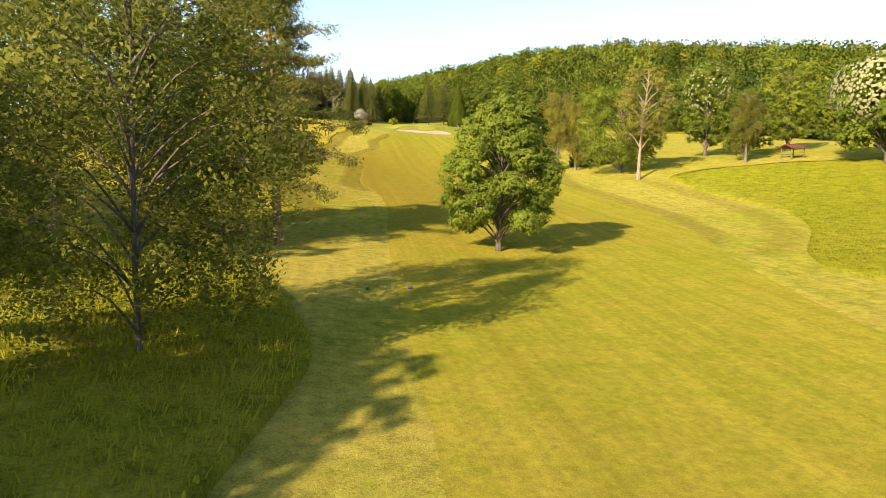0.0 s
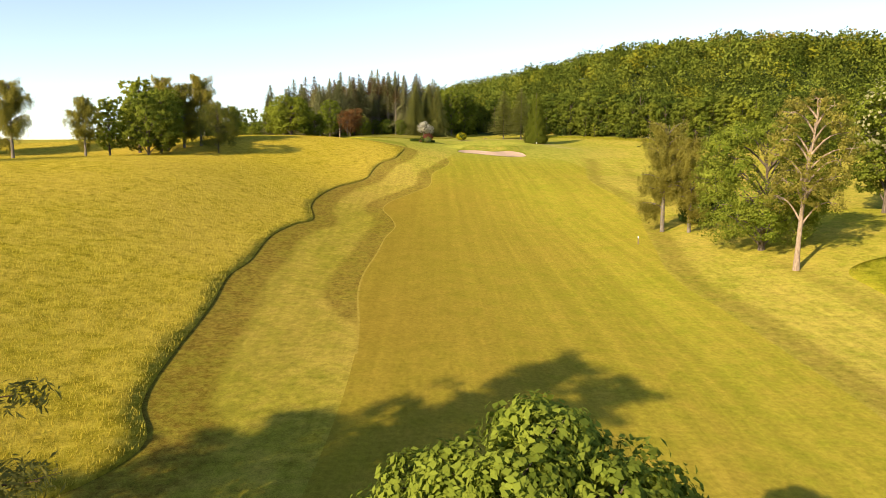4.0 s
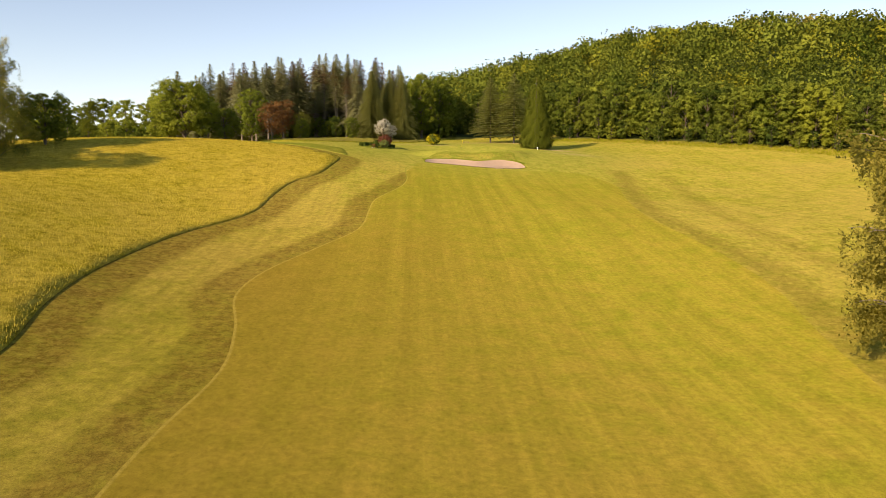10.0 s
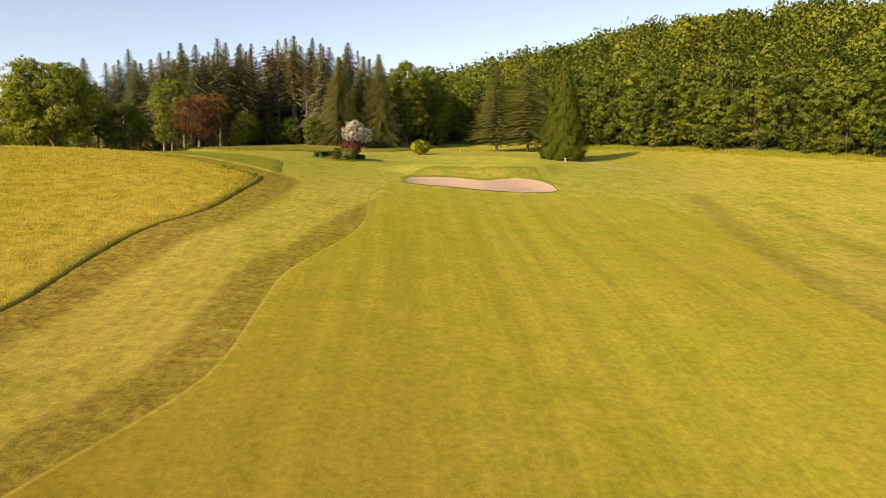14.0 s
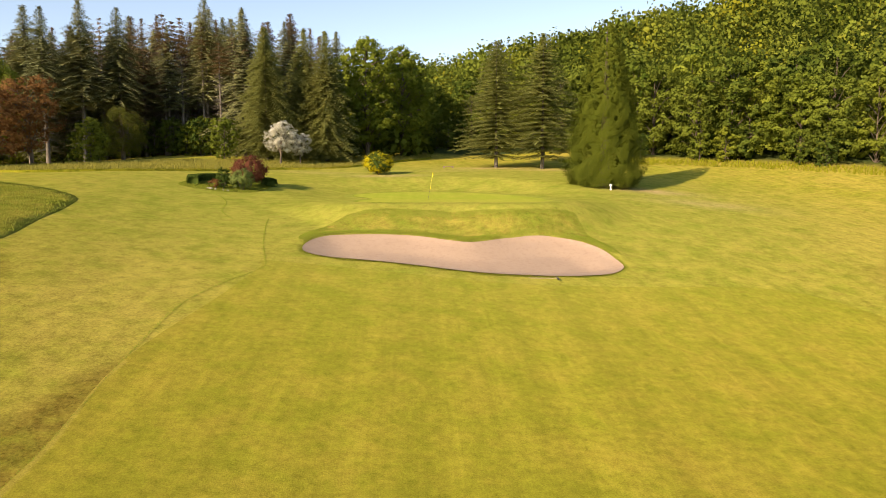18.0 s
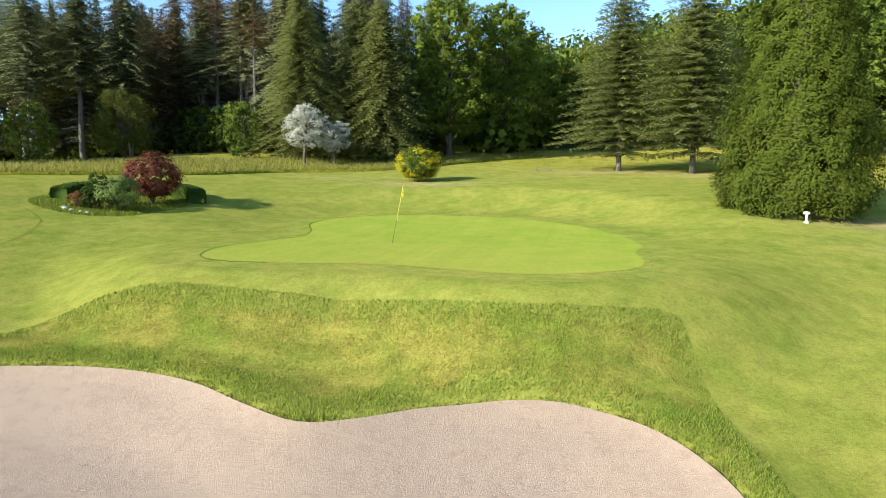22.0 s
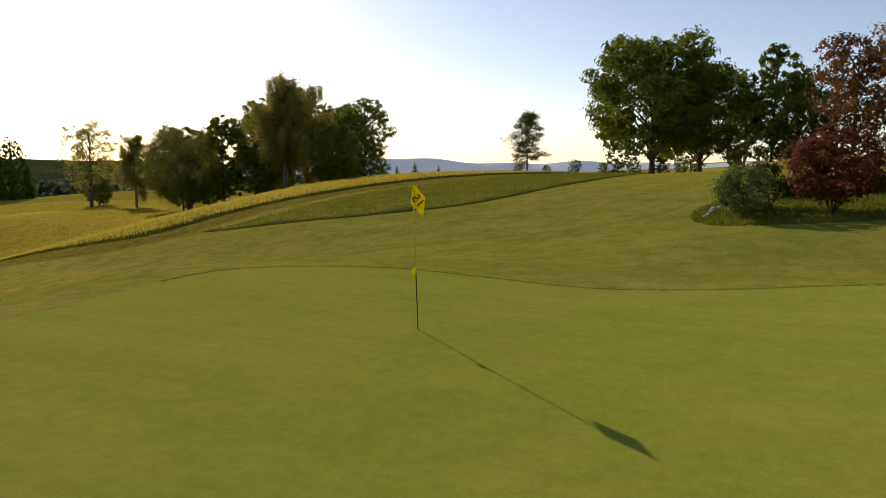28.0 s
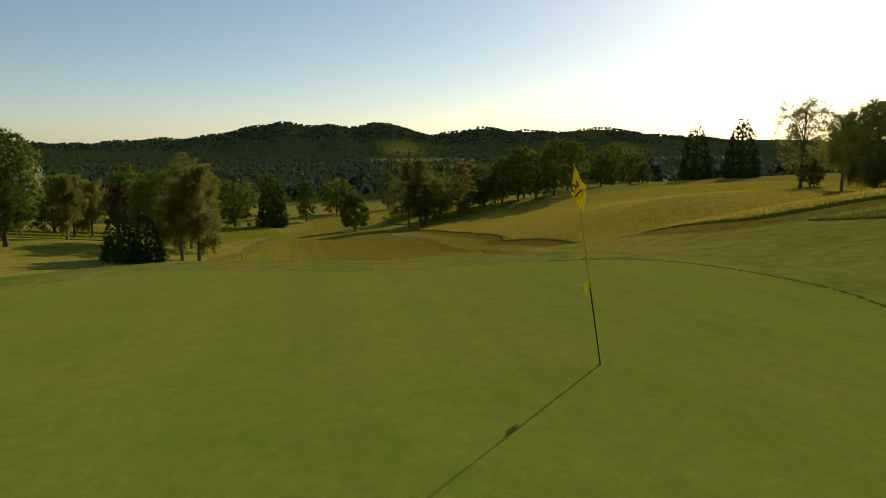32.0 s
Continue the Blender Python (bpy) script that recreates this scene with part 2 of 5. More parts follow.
def sand_material():
    m, t, bsdf, out = shader("sand")
    big, mid, fine = noise_node(t, 0.6, 4), noise_node(t, 4.0, 5, 0.7), noise_node(t, 60.0, 3)
    rake = noise_node(t, 1.0, 2, 0.5, stretch=(0.5, 9.0, 1.0))
    col = mix(t, big, (0.33, 0.235, 0.165), (0.41, 0.3, 0.215))
    col = mix(t, ramp(t, mid, [(0.35, 0.5), (0.5, 0.0)]), col, (0.29, 0.195, 0.14))
    t.links.new(col, bsdf.inputs["Base Color"])
    bsdf.inputs["Roughness"].default_value = 0.95
    bump(t, bsdf, mix(t, 0.4, mix(t, 0.7, rake, mid), fine), 0.8, 0.07)
    return m


SAND = sand_material()


def plain(name, color, rough=0.5, metal=0.0, grain=0.0):
    m, t, bsdf, out = shader(name)
    bsdf.inputs["Roughness"].default_value, bsdf.inputs["Metallic"].default_value = rough, metal
    n = noise_node(t, 12.0, 5, 0.6)
    t.links.new(mix(t, ramp(t, n, [(0.3, 0.0), (0.7, max(grain, 0.15))]), color, tuple(c * 0.6 for c in color)), bsdf.inputs["Base Color"])
    return m


HAY = leaf_material("meadow_grass", (0.34, 0.28, 0.032), (0.51, 0.415, 0.07), 0.0, 0.32, 0.8)
PALE_HAY = leaf_material("pale_margin_grass", (0.17, 0.18, 0.03), (0.33, 0.3, 0.08), 0.0, 0.45, 0.8)
HAY_GREEN = leaf_material("tall_green_grass", (0.17, 0.195, 0.016), (0.32, 0.3, 0.028), 0.0, 0.4, 0.8)
TURF_BLADE = leaf_material("turf_blades", (0.12, 0.165, 0.02), (0.23, 0.24, 0.04), 0.0, 0.2, 0.8)
BANK_BLADE = leaf_material("coarse_turf_blades", (0.12, 0.178, 0.02), (0.23, 0.268, 0.038), 0.0, 0.2, 0.8)
OAK_LEAF = leaf_material("oak_leaves", (0.065, 0.1, 0.015), (0.225, 0.275, 0.042))
WOOD_LEAF = leaf_material("woodland_leaves", (0.028, 0.052, 0.01), (0.155, 0.2, 0.033), 0.16, 0.26, 0.55, 0.12)
LIME_LEAF = leaf_material("bright_leaves", (0.05, 0.084, 0.012), (0.195, 0.23, 0.036), 0.15, 0.28, 0.55, 0.14)
HORNBEAM_LEAF = leaf_material("hornbeam_leaves", (0.075, 0.115, 0.014), (0.26, 0.3, 0.045), 0.1, 0.3, 0.55, 0.3)
BIRCH_LEAF = leaf_material("birch_leaves", (0.12, 0.128, 0.026), (0.33, 0.31, 0.075), 0.2, 0.45)
PINE_LEAF = leaf_material("pine_needles", (0.08, 0.092, 0.024), (0.31, 0.28, 0.075), 0.1, 0.4)
LONE_OAK_LEAF = leaf_material("dark_oak_leaves", (0.052, 0.09, 0.014), (0.21, 0.265, 0.042), 0.1)
SPRUCE_LEAF = leaf_material("spruce_needles", (0.07, 0.086, 0.042), (0.265, 0.28, 0.132), 0.15, 0.1)
DEAD_LEAF = leaf_material("dry_spruce_needles", (0.065, 0.05, 0.03), (0.22, 0.165, 0.09), 0.2, 0.15)
CEDAR_LEAF = leaf_material("sequoia_leaves", (0.045, 0.065, 0.009), (0.13, 0.15, 0.02), 0.0, 0.2)
FIR_LEAF = leaf_material("fir_needles", (0.078, 0.096, 0.03), (0.26, 0.275, 0.085), 0.1, 0.3)
HANG_LEAF = leaf_material("hanging_birch_leaves", (0.09, 0.11, 0.02), (0.27, 0.29, 0.06), 0.1, 0.5)
# Bluer and paler than leaf green: distance haze put into the colour.
HAZED_VALLEY_LEAF = leaf_material("hazed_far_leaves", (0.04, 0.062, 0.045), (0.1, 0.13, 0.085), 0.1, 0.25)
RED_LEAF = leaf_material("copper_leaves", (0.09, 0.032, 0.022), (0.25, 0.1, 0.06), 0.0, 0.35)
BROWN_LEAF = leaf_material("brown_leaves", (0.09, 0.045, 0.018), (0.24, 0.13, 0.05), 0.1, 0.35)
BLOSSOM_LEAF = leaf_material("blossom", (0.2, 0.22, 0.08), (0.46, 0.44, 0.25), 0.0, 0.35)
AIRY_LEAF = leaf_material("airy_leaves", (0.055, 0.073, 0.016), (0.2, 0.212, 0.046), 0.1, 0.4)
WHITE_LEAF = leaf_material("silver_leaves", (0.36, 0.36, 0.28), (0.68, 0.66, 0.56), 0.0, 0.4)
GOLD_LEAF = leaf_material("golden_leaves", (0.25, 0.24, 0.01), (0.6, 0.52, 0.03), 0.0, 0.35)
HEDGE_LEAF = leaf_material("hedge_leaves", (0.03, 0.055, 0.012), (0.09, 0.13, 0.025), 0.0, 0.25)
BARK = bark_material("bark", (0.045, 0.035, 0.025), (0.16, 0.125, 0.09))
PALE_BARK = bark_material("pale_bark", (0.14, 0.1, 0.065), (0.36, 0.28, 0.2))
PINE_BARK = bark_material("pine_bark", (0.1, 0.055, 0.03), (0.34, 0.19, 0.1))
GREY_BARK = bark_material("grey_bark", (0.08, 0.068, 0.055), (0.22, 0.19, 0.155))

# ---- lie of the land ----
XK = np.array([-160, -90, -55, -30, -12, 12, 40, 90.0])
YK = np.array([-270, -205, -155, -120, -90, -58, -28, 0, 30, 70, 140.0])
LAND = np.array([
    [-16, -20, -22, -23, -23, -23, -23, -21],
    [-8, -11, -17, -20.6, -21.8, -21.7, -21.2, -18],
    [-5, -8, -13.5, -17.6, -18.2, -19.4, -17.7, -13],
    [-4.5, -6.4, -9.5, -14.7, -15.9, -16.4, -13.1, -10.1],
    [-4, -5, -5.5, -11.8, -13.2, -14.2, -11.8, -8.1],
    [-3, -3.9, -3.8, -7.6, -7.9, -9.2, -9.2, -6.5],
    [-2, 0, 1.2, -0.5, -3.3, -5.6, -6.8, -3.5],
    [0, 1, 1.8, 1.7, 0.0, -0.2, -2.3, -1.6],
    [2, 2.5, 2.8, 3.9, 2.8, 2.7, 2.2, 2.1],
    [4, 4.5, 5.5, 7.0, 6.5, 5.3, 6.2, 8],
    [6, 8, 9, 10, 11, 12, 14, 18.0],
])


def hermite(K, x):
    """Weights of the stations K at the places x, for a smooth curve through them."""
    xc = np.clip(x, K[0], K[-1])
    n = len(K)
    i = np.clip(np.searchsorted(K, xc) - 1, 0, n - 2)
    h = K[i + 1] - K[i]
    s = (xc - K[i]) / h
    W = np.zeros((len(xc), n))
    r = np.arange(len(xc))
    W[r, i] += 2 * s**3 - 3 * s**2 + 1
    W[r, i + 1] += -2 * s**3 + 3 * s**2
    for j, c in ((i, s**3 - 2 * s**2 + s), (i + 1, s**3 - s**2)):
        a, b = np.clip(j - 1, 0, n - 1), np.clip(j + 1, 0, n - 1)
        np.add.at(W, (r, b), c * h / (K[b] - K[a]))
        np.add.at(W, (r, a), -c * h / (K[b] - K[a]))
    return W


def smooth(v):
    v = np.clip(v, 0, 1)
    return v * v * (3 - 2 * v)


def rounded(points, n=8, closed=True):
    """A smooth outline through a few corner points."""
    p = np.array(points, float)
    out = []
    m = len(p)
    for k in range(m if closed else m - 1):
        a, b, c, d = (p[(k + j) % m] if closed else p[min(max(k + j, 0), m - 1)] for j in (-1, 0, 1, 2))
        for s in np.arange(n) / n:
            out.append(0.5 * (2 * b + (c - a) * s + (2 * a - 5 * b + 4 * c - d) * s**2 + (3 * b - a - 3 * c + d) * s**3))
    if not closed:
        out.append(p[-1])
    return np.array(out)


def distance(x, y, line, closed=True):
    """Distance to an outline; negative inside it where it is closed."""
    best = np.full(len(x), 1e9)
    inside = np.zeros(len(x), bool)
    m = len(line)
    for k in range(m if closed else m - 1):
        a, b = line[k], line[(k + 1) % m]
        ex, ey = b - a
        s = np.clip(((x - a[0]) * ex + (y - a[1]) * ey) / (ex * ex + ey * ey + 1e-12), 0, 1)
        best = np.minimum(best, np.hypot(x - a[0] - s * ex, y - a[1] - s * ey))
        if closed:
            cross = (a[1] > y) != (b[1] > y)
            if cross.any():
                inside ^= cross & (x < (b[0] - a[0]) * (y - a[1]) / (b[1] - a[1] + 1e-12) + a[0])
    return np.where(inside, -best, best)


GREEN_LINE = rounded([(-3.4, -6.5), (-0.8, -6.5), (1.4, -6.2), (3.4, -6.7), (5.6, -7.2), (7.4, -6.5), (8.6, -5.2), (8.9, -3.4), (8.8, -1.0), (9.2, 1.0), (8.9, 3.4), (8.0, 6.3), (6.3, 9.2), (3.6, 11.5), (0.5, 12.5), (-2.5, 12.5), (-4.8, 11.6), (-6.2, 9.6), (-6.2, 7.0), (-5.0, 4.2), (-4.4, 1.8), (-4.9, -0.5), (-5.4, -2.8), (-4.8, -5.2)], 5)
BUNKER_LINE = rounded([(-7.1, -16.3), (-7.2, -14.8), (-6.3, -13.0), (-4.6, -12.3), (-2.7, -12.0), (-0.9, -12.2), (0.6, -12.8), (1.9, -13.2), (2.9, -12.9), (4.2, -12.2), (5.8, -11.7), (7.3, -11.6), (8.6, -12.1), (9.6, -13.3), (10.1, -14.9), (10.3, -16.3), (9.4, -17.5), (7.8, -18.1), (6.1, -18.4), (4.4, -18.5), (2.8, -18.5), (1.1, -18.3), (-0.6, -17.9), (-2.6, -17.5), (-4.3, -17.3), (-5.9, -17.1)], 5)


def gauss(x, y, cx, cy, sx, sy, turn=0.0):
    c, s = math.cos(turn), math.sin(turn)
    u, v = (x - cx) * c + (y - cy) * s, -(x - cx) * s + (y - cy) * c
    return np.exp(-0.5 * ((u / sx) ** 2 + (v / sy) ** 2))


RIDGE_X = np.array([-3200, -2480, -2050, -1845, -1700, -1440, -1280, -1120, -960, -690, -590, -485, -280, -110, 70, 195, 330, 515, 720, 1100, 2000.0])
RIDGE_Z = np.array([0, 10, 30, 60, 88, 66, 88, 75, 91, 64, 76, 114, 102, 116, 122, 98, 79, 50, 34, 28, 20.0])


def land(x, y):
    """Height of the ground."""
    x, y = np.atleast_1d(np.asarray(x, float)), np.atleast_1d(np.asarray(y, float))
    z = np.einsum("ni,ij,nj->n", hermite(YK, y), LAND, hermite(XK, x))
    # the wooded hill beside and behind the hole
    hill = 30 * gauss(x, y, 159, 210, 102, 112, -0.65) + 14.4 * gauss(x, y, 254, 34, 96, 63) + 16.8 * gauss(x, y, 60, 330, 130, 80) + 9.3 * gauss(x, y, 360, -80, 130, 130)
    z = z + hill * smooth((x * 0.55 + y * 0.84 - 30) / 110)
    # the valley behind the tees, and the far ridge with its two summits
    z = z - 26 * smooth((-y - 265) / 500)
    ridge = np.interp(x, RIDGE_X, RIDGE_Z) + 6 * np.sin(x * 0.011) + 4 * np.sin(x * 0.031 + 1)
    z = z + (ridge + 48) * np.exp(-0.5 * ((y + 3600) / 420) ** 2)
    z = z + 75 * (1 - 0.62 * smooth((-x - 1500) / 1500)) * smooth((np.hypot(x, y + 400) - 3300) / 1300) * (1 + 0.15 * np.sin(x * 0.0021) * np.sin(y * 0.0017))
    # the green stands on a level shelf
    near = (np.abs(x) < 30) & (np.abs(y + 4) < 32)
    if near.any():
        xn, yn = x[near], y[near]
        d = distance(xn, yn, GREEN_LINE)
        shelf = 0.012 * np.maximum(yn - 2, 0) ** 1.4
        w = 1 - smooth((d - 1.3) / (6.0 - 2.4 * smooth((-yn - 1) / 7)))
        zn = z[near] * (1 - w) + shelf * w
        b = distance(xn, yn, BUNKER_LINE)
        zn = zn - 0.45 * smooth(-b / 2.2) - 0.12 * smooth((-b + 0.03) / 0.1)
        zn = zn + 0.18 * np.exp(-((b - 0.5) / 0.7) ** 2) * (yn > -16) * smooth((yn + 16) / 2)
        z[near] = zn
    return z


def land_at(x, y):
    return float(land(x, y)[0])


# ---- mesh helpers ----
def mesh_of(name, verts, faces, mat, attrs=None, shade=False):
    """A mesh from arrays; faces is an (n, 3) or (n, 4) array or a list."""
    me = bpy.data.meshes.new(name)
    verts = np.asarray(verts, np.float32)
    faces = np.asarray(faces, np.int32)
    n, k = faces.shape
    me.vertices.add(len(verts))
    me.vertices.foreach_set("co", verts.ravel())
    me.loops.add(n * k)
    me.loops.foreach_set("vertex_index", faces.ravel())
    me.polygons.add(n)
    me.polygons.foreach_set("loop_start", np.arange(0, n * k, k, dtype=np.int32))
    if shade:
        me.polygons.foreach_set("use_smooth", np.ones(n, bool))
    for key, values in (attrs or {}).items():
        a = me.attributes.new(key, "FLOAT", "POINT")
        a.data.foreach_set("value", np.asarray(values, np.float32))
    me.update(calc_edges=True)
    me.validate()
    me.materials.append(mat)
    return me


def part(name, bm, mat, parent, label=""):
    me = bpy.data.meshes.new(name)
    bm.to_mesh(me)
    bm.free()
    me.materials.append(mat)
    ob = new(name, me)
    ob.parent = parent
    return tagged(ob, label)


def part_mesh(name, me, parent, label=""):
    ob = new(name, me)
    ob.parent = parent
    return tagged(ob, label)


def thing(name, x, y, label, category, group="", z=None, turn=0.0, scale=1.0):
    ob = new(name)
    ob.empty_display_size = 0.3
    ob.location = (x, y, land_at(x, y) if z is None else z)
    ob.rotation_euler = (0, 0, turn)
    ob.scale = (scale,) * 3
    return tagged(ob, label, category, group)


def tube(path, radii, sides=7):
    """Vertices and quads of a tapered tube along a path."""
    p = np.asarray(path, float)
    t = np.gradient(p, axis=0)
    t /= np.linalg.norm(t, axis=1)[:, None] + 1e-9
    ref = np.where(np.abs(t[:, 2:3]) > 0.9, np.array([[1.0, 0, 0]]), np.array([[0, 0, 1.0]]))
    u = np.cross(t, ref)
    u /= np.linalg.norm(u, axis=1)[:, None]
    w = np.cross(t, u)
    a = np.arange(sides) * 2 * math.pi / sides
    v = p[:, None] + (u[:, None] * np.cos(a)[None, :, None] + w[:, None] * np.sin(a)[None, :, None]) * np.asarray(radii)[:, None, None]
    n = len(p)
    i, j = np.meshgrid(np.arange(n - 1), np.arange(sides), indexing="ij")
    q = np.stack([i * sides + j, i * sides + (j + 1) % sides, (i + 1) * sides + (j + 1) % sides, (i + 1) * sides + j], -1)
    return v.reshape(-1, 3), q.reshape(-1, 4)


def join(pieces):
    vs, fs, k = [], [], 0
    for v, f in pieces:
        vs.append(v)
        fs.append(np.asarray(f) + k)
        k += len(v)
    return np.concatenate(vs), np.concatenate(fs)


def leaves(rng, at, size, out=None, flat=0.35, shape=0.62):
    """A diamond leaf or spray at each place, turned roughly outward and up."""
    n = len(at)
    nrm = rng.normal(size=(n, 3)) * (0.75 if out is None else 0.38) + np.array([0, 0, flat])
    if out is not None:
        nrm += out * 1.1
    nrm /= np.linalg.norm(nrm, axis=1)[:, None]
    u = np.cross(nrm, rng.normal(size=(n, 3)))
    u /= np.linalg.norm(u, axis=1)[:, None] + 1e-9
    w = np.cross(nrm, u)
    s = (size * rng.uniform(0.6, 1.35, n))[:, None]
    v = np.stack([at - u * s * 0.5, at + w * s * 0.5 * shape + nrm * s * 0.08, at + u * s * 0.5, at - w * s * 0.5 * shape + nrm * s * 0.08], 1)
    return v.reshape(-1, 3), np.arange(n * 4).reshape(-1, 4)


def leafy(name, v, f, mat, soft, attrs=None, grain=0.42):
    """Leaves that are shaded along the rounded mass they belong to."""
    v = np.array(v).reshape(-1, 4, 3)
    g = np.cross(v[:, 2] - v[:, 0], v[:, 3] - v[:, 1])
    g /= np.linalg.norm(g, axis=1)[:, None] + 1e-9
    soft = soft / (np.linalg.norm(soft, axis=1)[:, None] + 1e-9)
    back = (g * soft).sum(1) < 0
    v[back] = v[back][:, ::-1]
    g[back] *= -1
    me = mesh_of(name, v.reshape(-1, 3), f, mat, attrs, True)
    n = soft * (1.12 - grain) + g * grain
    n /= np.linalg.norm(n, axis=1)[:, None]
    a = me.attributes.new("custom_normal", "FLOAT_VECTOR", "POINT")
    a.data.foreach_set("vector", np.repeat(n, 4, 0).astype(np.float32).ravel())
    return me


def ball(rng, n, fill=0.5):
    v = rng.normal(size=(n, 3))
    v /= np.linalg.norm(v, axis=1)[:, None]
    return v * (fill + (1 - fill) * rng.uniform(0, 1, (n, 1)))


# ---- trees: each kind gives a trunk mesh and a crown mesh, of unit scale in metres ----
def broadleaf(name, seed, height, radius, base, n, size, leaf, bark, lobes=11, lean=0.0, thick=0.03, sparse=1.0, droop=0.0, twigs=True, grain=0.36, taper=0.0, lobe=(0.36, 0.54)):
    rng = np.random.default_rng(seed)
    top = height - radius * 0.25
    k = np.linspace(0, 1, 9)
    stem = np.stack([lean * height * k**1.5 + np.cumsum(rng.normal(0, 0.012, 9)) * height * 0.5 * k, np.cumsum(rng.normal(0, 0.012, 9)) * height * 0.5 * k, -0.4 + (top + 0.4) * k], 1)
    r0 = height * thick
    rad = r0 * (1 - k * 0.88)
    rad[0] *= 1.35
    wood = [tube(stem, rad, 9)]
    pieces = []
    zc, rz = (base + height) / 2, (height - base) / 2
    centres = []
    for j in range(lobes):
        a = j * 2.4 + rng.uniform(-0.5, 0.5)
        h = (j + 0.5) / lobes
        z = base + (height - base) * (0.12 + 0.78 * h)
        wide = math.sqrt(max(0.05, 1 - ((z - zc) / rz) ** 2)) if z > zc else 0.55 + 0.45 * (z - base) / max(zc - base, 0.1)
        wide *= 1 - taper * h
        d = radius * (1.06 - lobe[1]) * 1.08 * wide * rng.uniform(0.75, 1.15)
        centres.append((math.cos(a) * d + lean * height * (z / height) ** 1.5, math.sin(a) * d, z, radius * rng.uniform(*lobe) * (0.65 + 0.35 * wide)))
    centres.append((lean * height, 0, height - radius * lobe[0], radius * lobe[0]))
    softs, tones = [], []
    per = max(12, int(n / len(centres) / 26))
    for cx, cy, z, r in centres:
        c = np.array([cx, cy, z])
        own = rng.normal(0, 0.13)
        hub = np.array([np.interp(max(base * 0.8, z - r * 1.4), stem[:, 2], stem[:, m]) for m in range(3)])
        s = np.linspace(0, 1, 6)[:, None]
        bend = np.array([0, 0, 0.18 * np.linalg.norm(c - hub)]) * np.sin(s * math.pi)
        wood.append(tube(hub * (1 - s) + c * s + bend, r0 * np.linspace(0.42, 0.08, 6), 6))
        clumps = c + ball(rng, per, 0.62) * np.array([1, 1, 0.78]) * r
        for q in clumps[:: max(1, per // 5)] if twigs else ():
            s2 = np.linspace(0, 1, 4)[:, None]
            wood.append(tube(c * (1 - s2) + q * s2, r0 * np.linspace(0.12, 0.02, 4), 4))
        m = max(6, int(n / len(centres) / per * sparse))
        for q in clumps:
            at = q + ball(rng, m, 0.2) * r * 0.34 * np.array([1, 1, 0.7])
            if droop:
                at[:, 2] -= np.abs(rng.normal(0, droop, m))
            o = 0.7 * (at - c) / (r + 1e-6) + 0.8 * (at - q) / (r * 0.34)
            softs.append(0.55 * (at - c) / r + 0.5 * (at - q) / (r * 0.34) + 0.3 * (at - np.array([0, 0, zc])) / radius + rng.normal(0, 0.18, (m, 3)) + np.array([0, 0, 0.12]))
            pieces.append(leaves(rng, at, np.full(m, size), o))
            tones.append(np.full(m * 4, own + rng.normal(0, 0.17)))
    v, f = join(pieces)
    tv, tf = join(wood)
    return mesh_of(name + "_trunk", tv, tf, bark, shade=True), leafy(name + "_crown", v, f, leaf, np.concatenate(softs), {"tone": np.concatenate(tones)}, grain)


def birch(name, seed, height, radius, n, size, leaf, bark):
    """A slim tree whose fine twigs hang in curtains."""
    rng = np.random.default_rng(seed)
    k = np.linspace(0, 1, 10)
    stem = np.stack([np.cumsum(rng.normal(0, 0.1, 10)) * k, np.cumsum(rng.normal(0, 0.1, 10)) * k, -0.4 + (height * 0.86 + 0.4) * k], 1)
    wood = [tube(stem, height * 0.018 * (1.05 - k), 8)]
    at = []
    limbs = 46
    for j in range(limbs):
        h = rng.uniform(0.21, 0.97)
        a = j * 2.4
        reach = radius * (0.22 + 0.88 * math.sin(math.pi * (0.1 + 0.84 * h))) * rng.uniform(0.45, 1.1)
        hub = np.array([np.interp(h * height * 0.84, stem[:, 2], stem[:, m]) for m in range(3)])
        s = np.linspace(0, 1, 7)
        limb = hub + np.stack([np.cos(a) * reach * s, np.sin(a) * reach * s, reach * ((0.6 + 0.8 * h) * s - 0.6 * s**2)], 1)
        wood.append(tube(limb, height * 0.006 * (1.05 - s), 5))
        for q in range(max(4, int(n / limbs / 40))):
            s0 = rng.uniform(0.25, 1)
            p = np.array([np.interp(s0, s, limb[:, m]) for m in range(3)]) + rng.normal(0, 0.25, 3)
            drop = rng.uniform(0.6, 2.4) * height / 15
            m = 40
            w = rng.uniform(0, 1, m)
            at.append(p + np.stack([rng.normal(0, 0.16, m), rng.normal(0, 0.16, m), -drop * w], 1))
    at = np.concatenate(at)
    v, f = leaves(rng, at, np.full(len(at), size), None, 0.1, 0.6)
    tv, tf = join(wood)
    soft = np.stack([at[:, 0], at[:, 1], 0.35 * (at[:, 2] - height * 0.55)], 1) / radius + np.repeat(rng.normal(0, 0.4, (len(at) // 40, 3)), 40, 0) + rng.normal(0, 0.2, at.shape)
    return mesh_of(name + "_trunk", tv, tf, bark, shade=True), leafy(name + "_crown", v, f, leaf, soft)


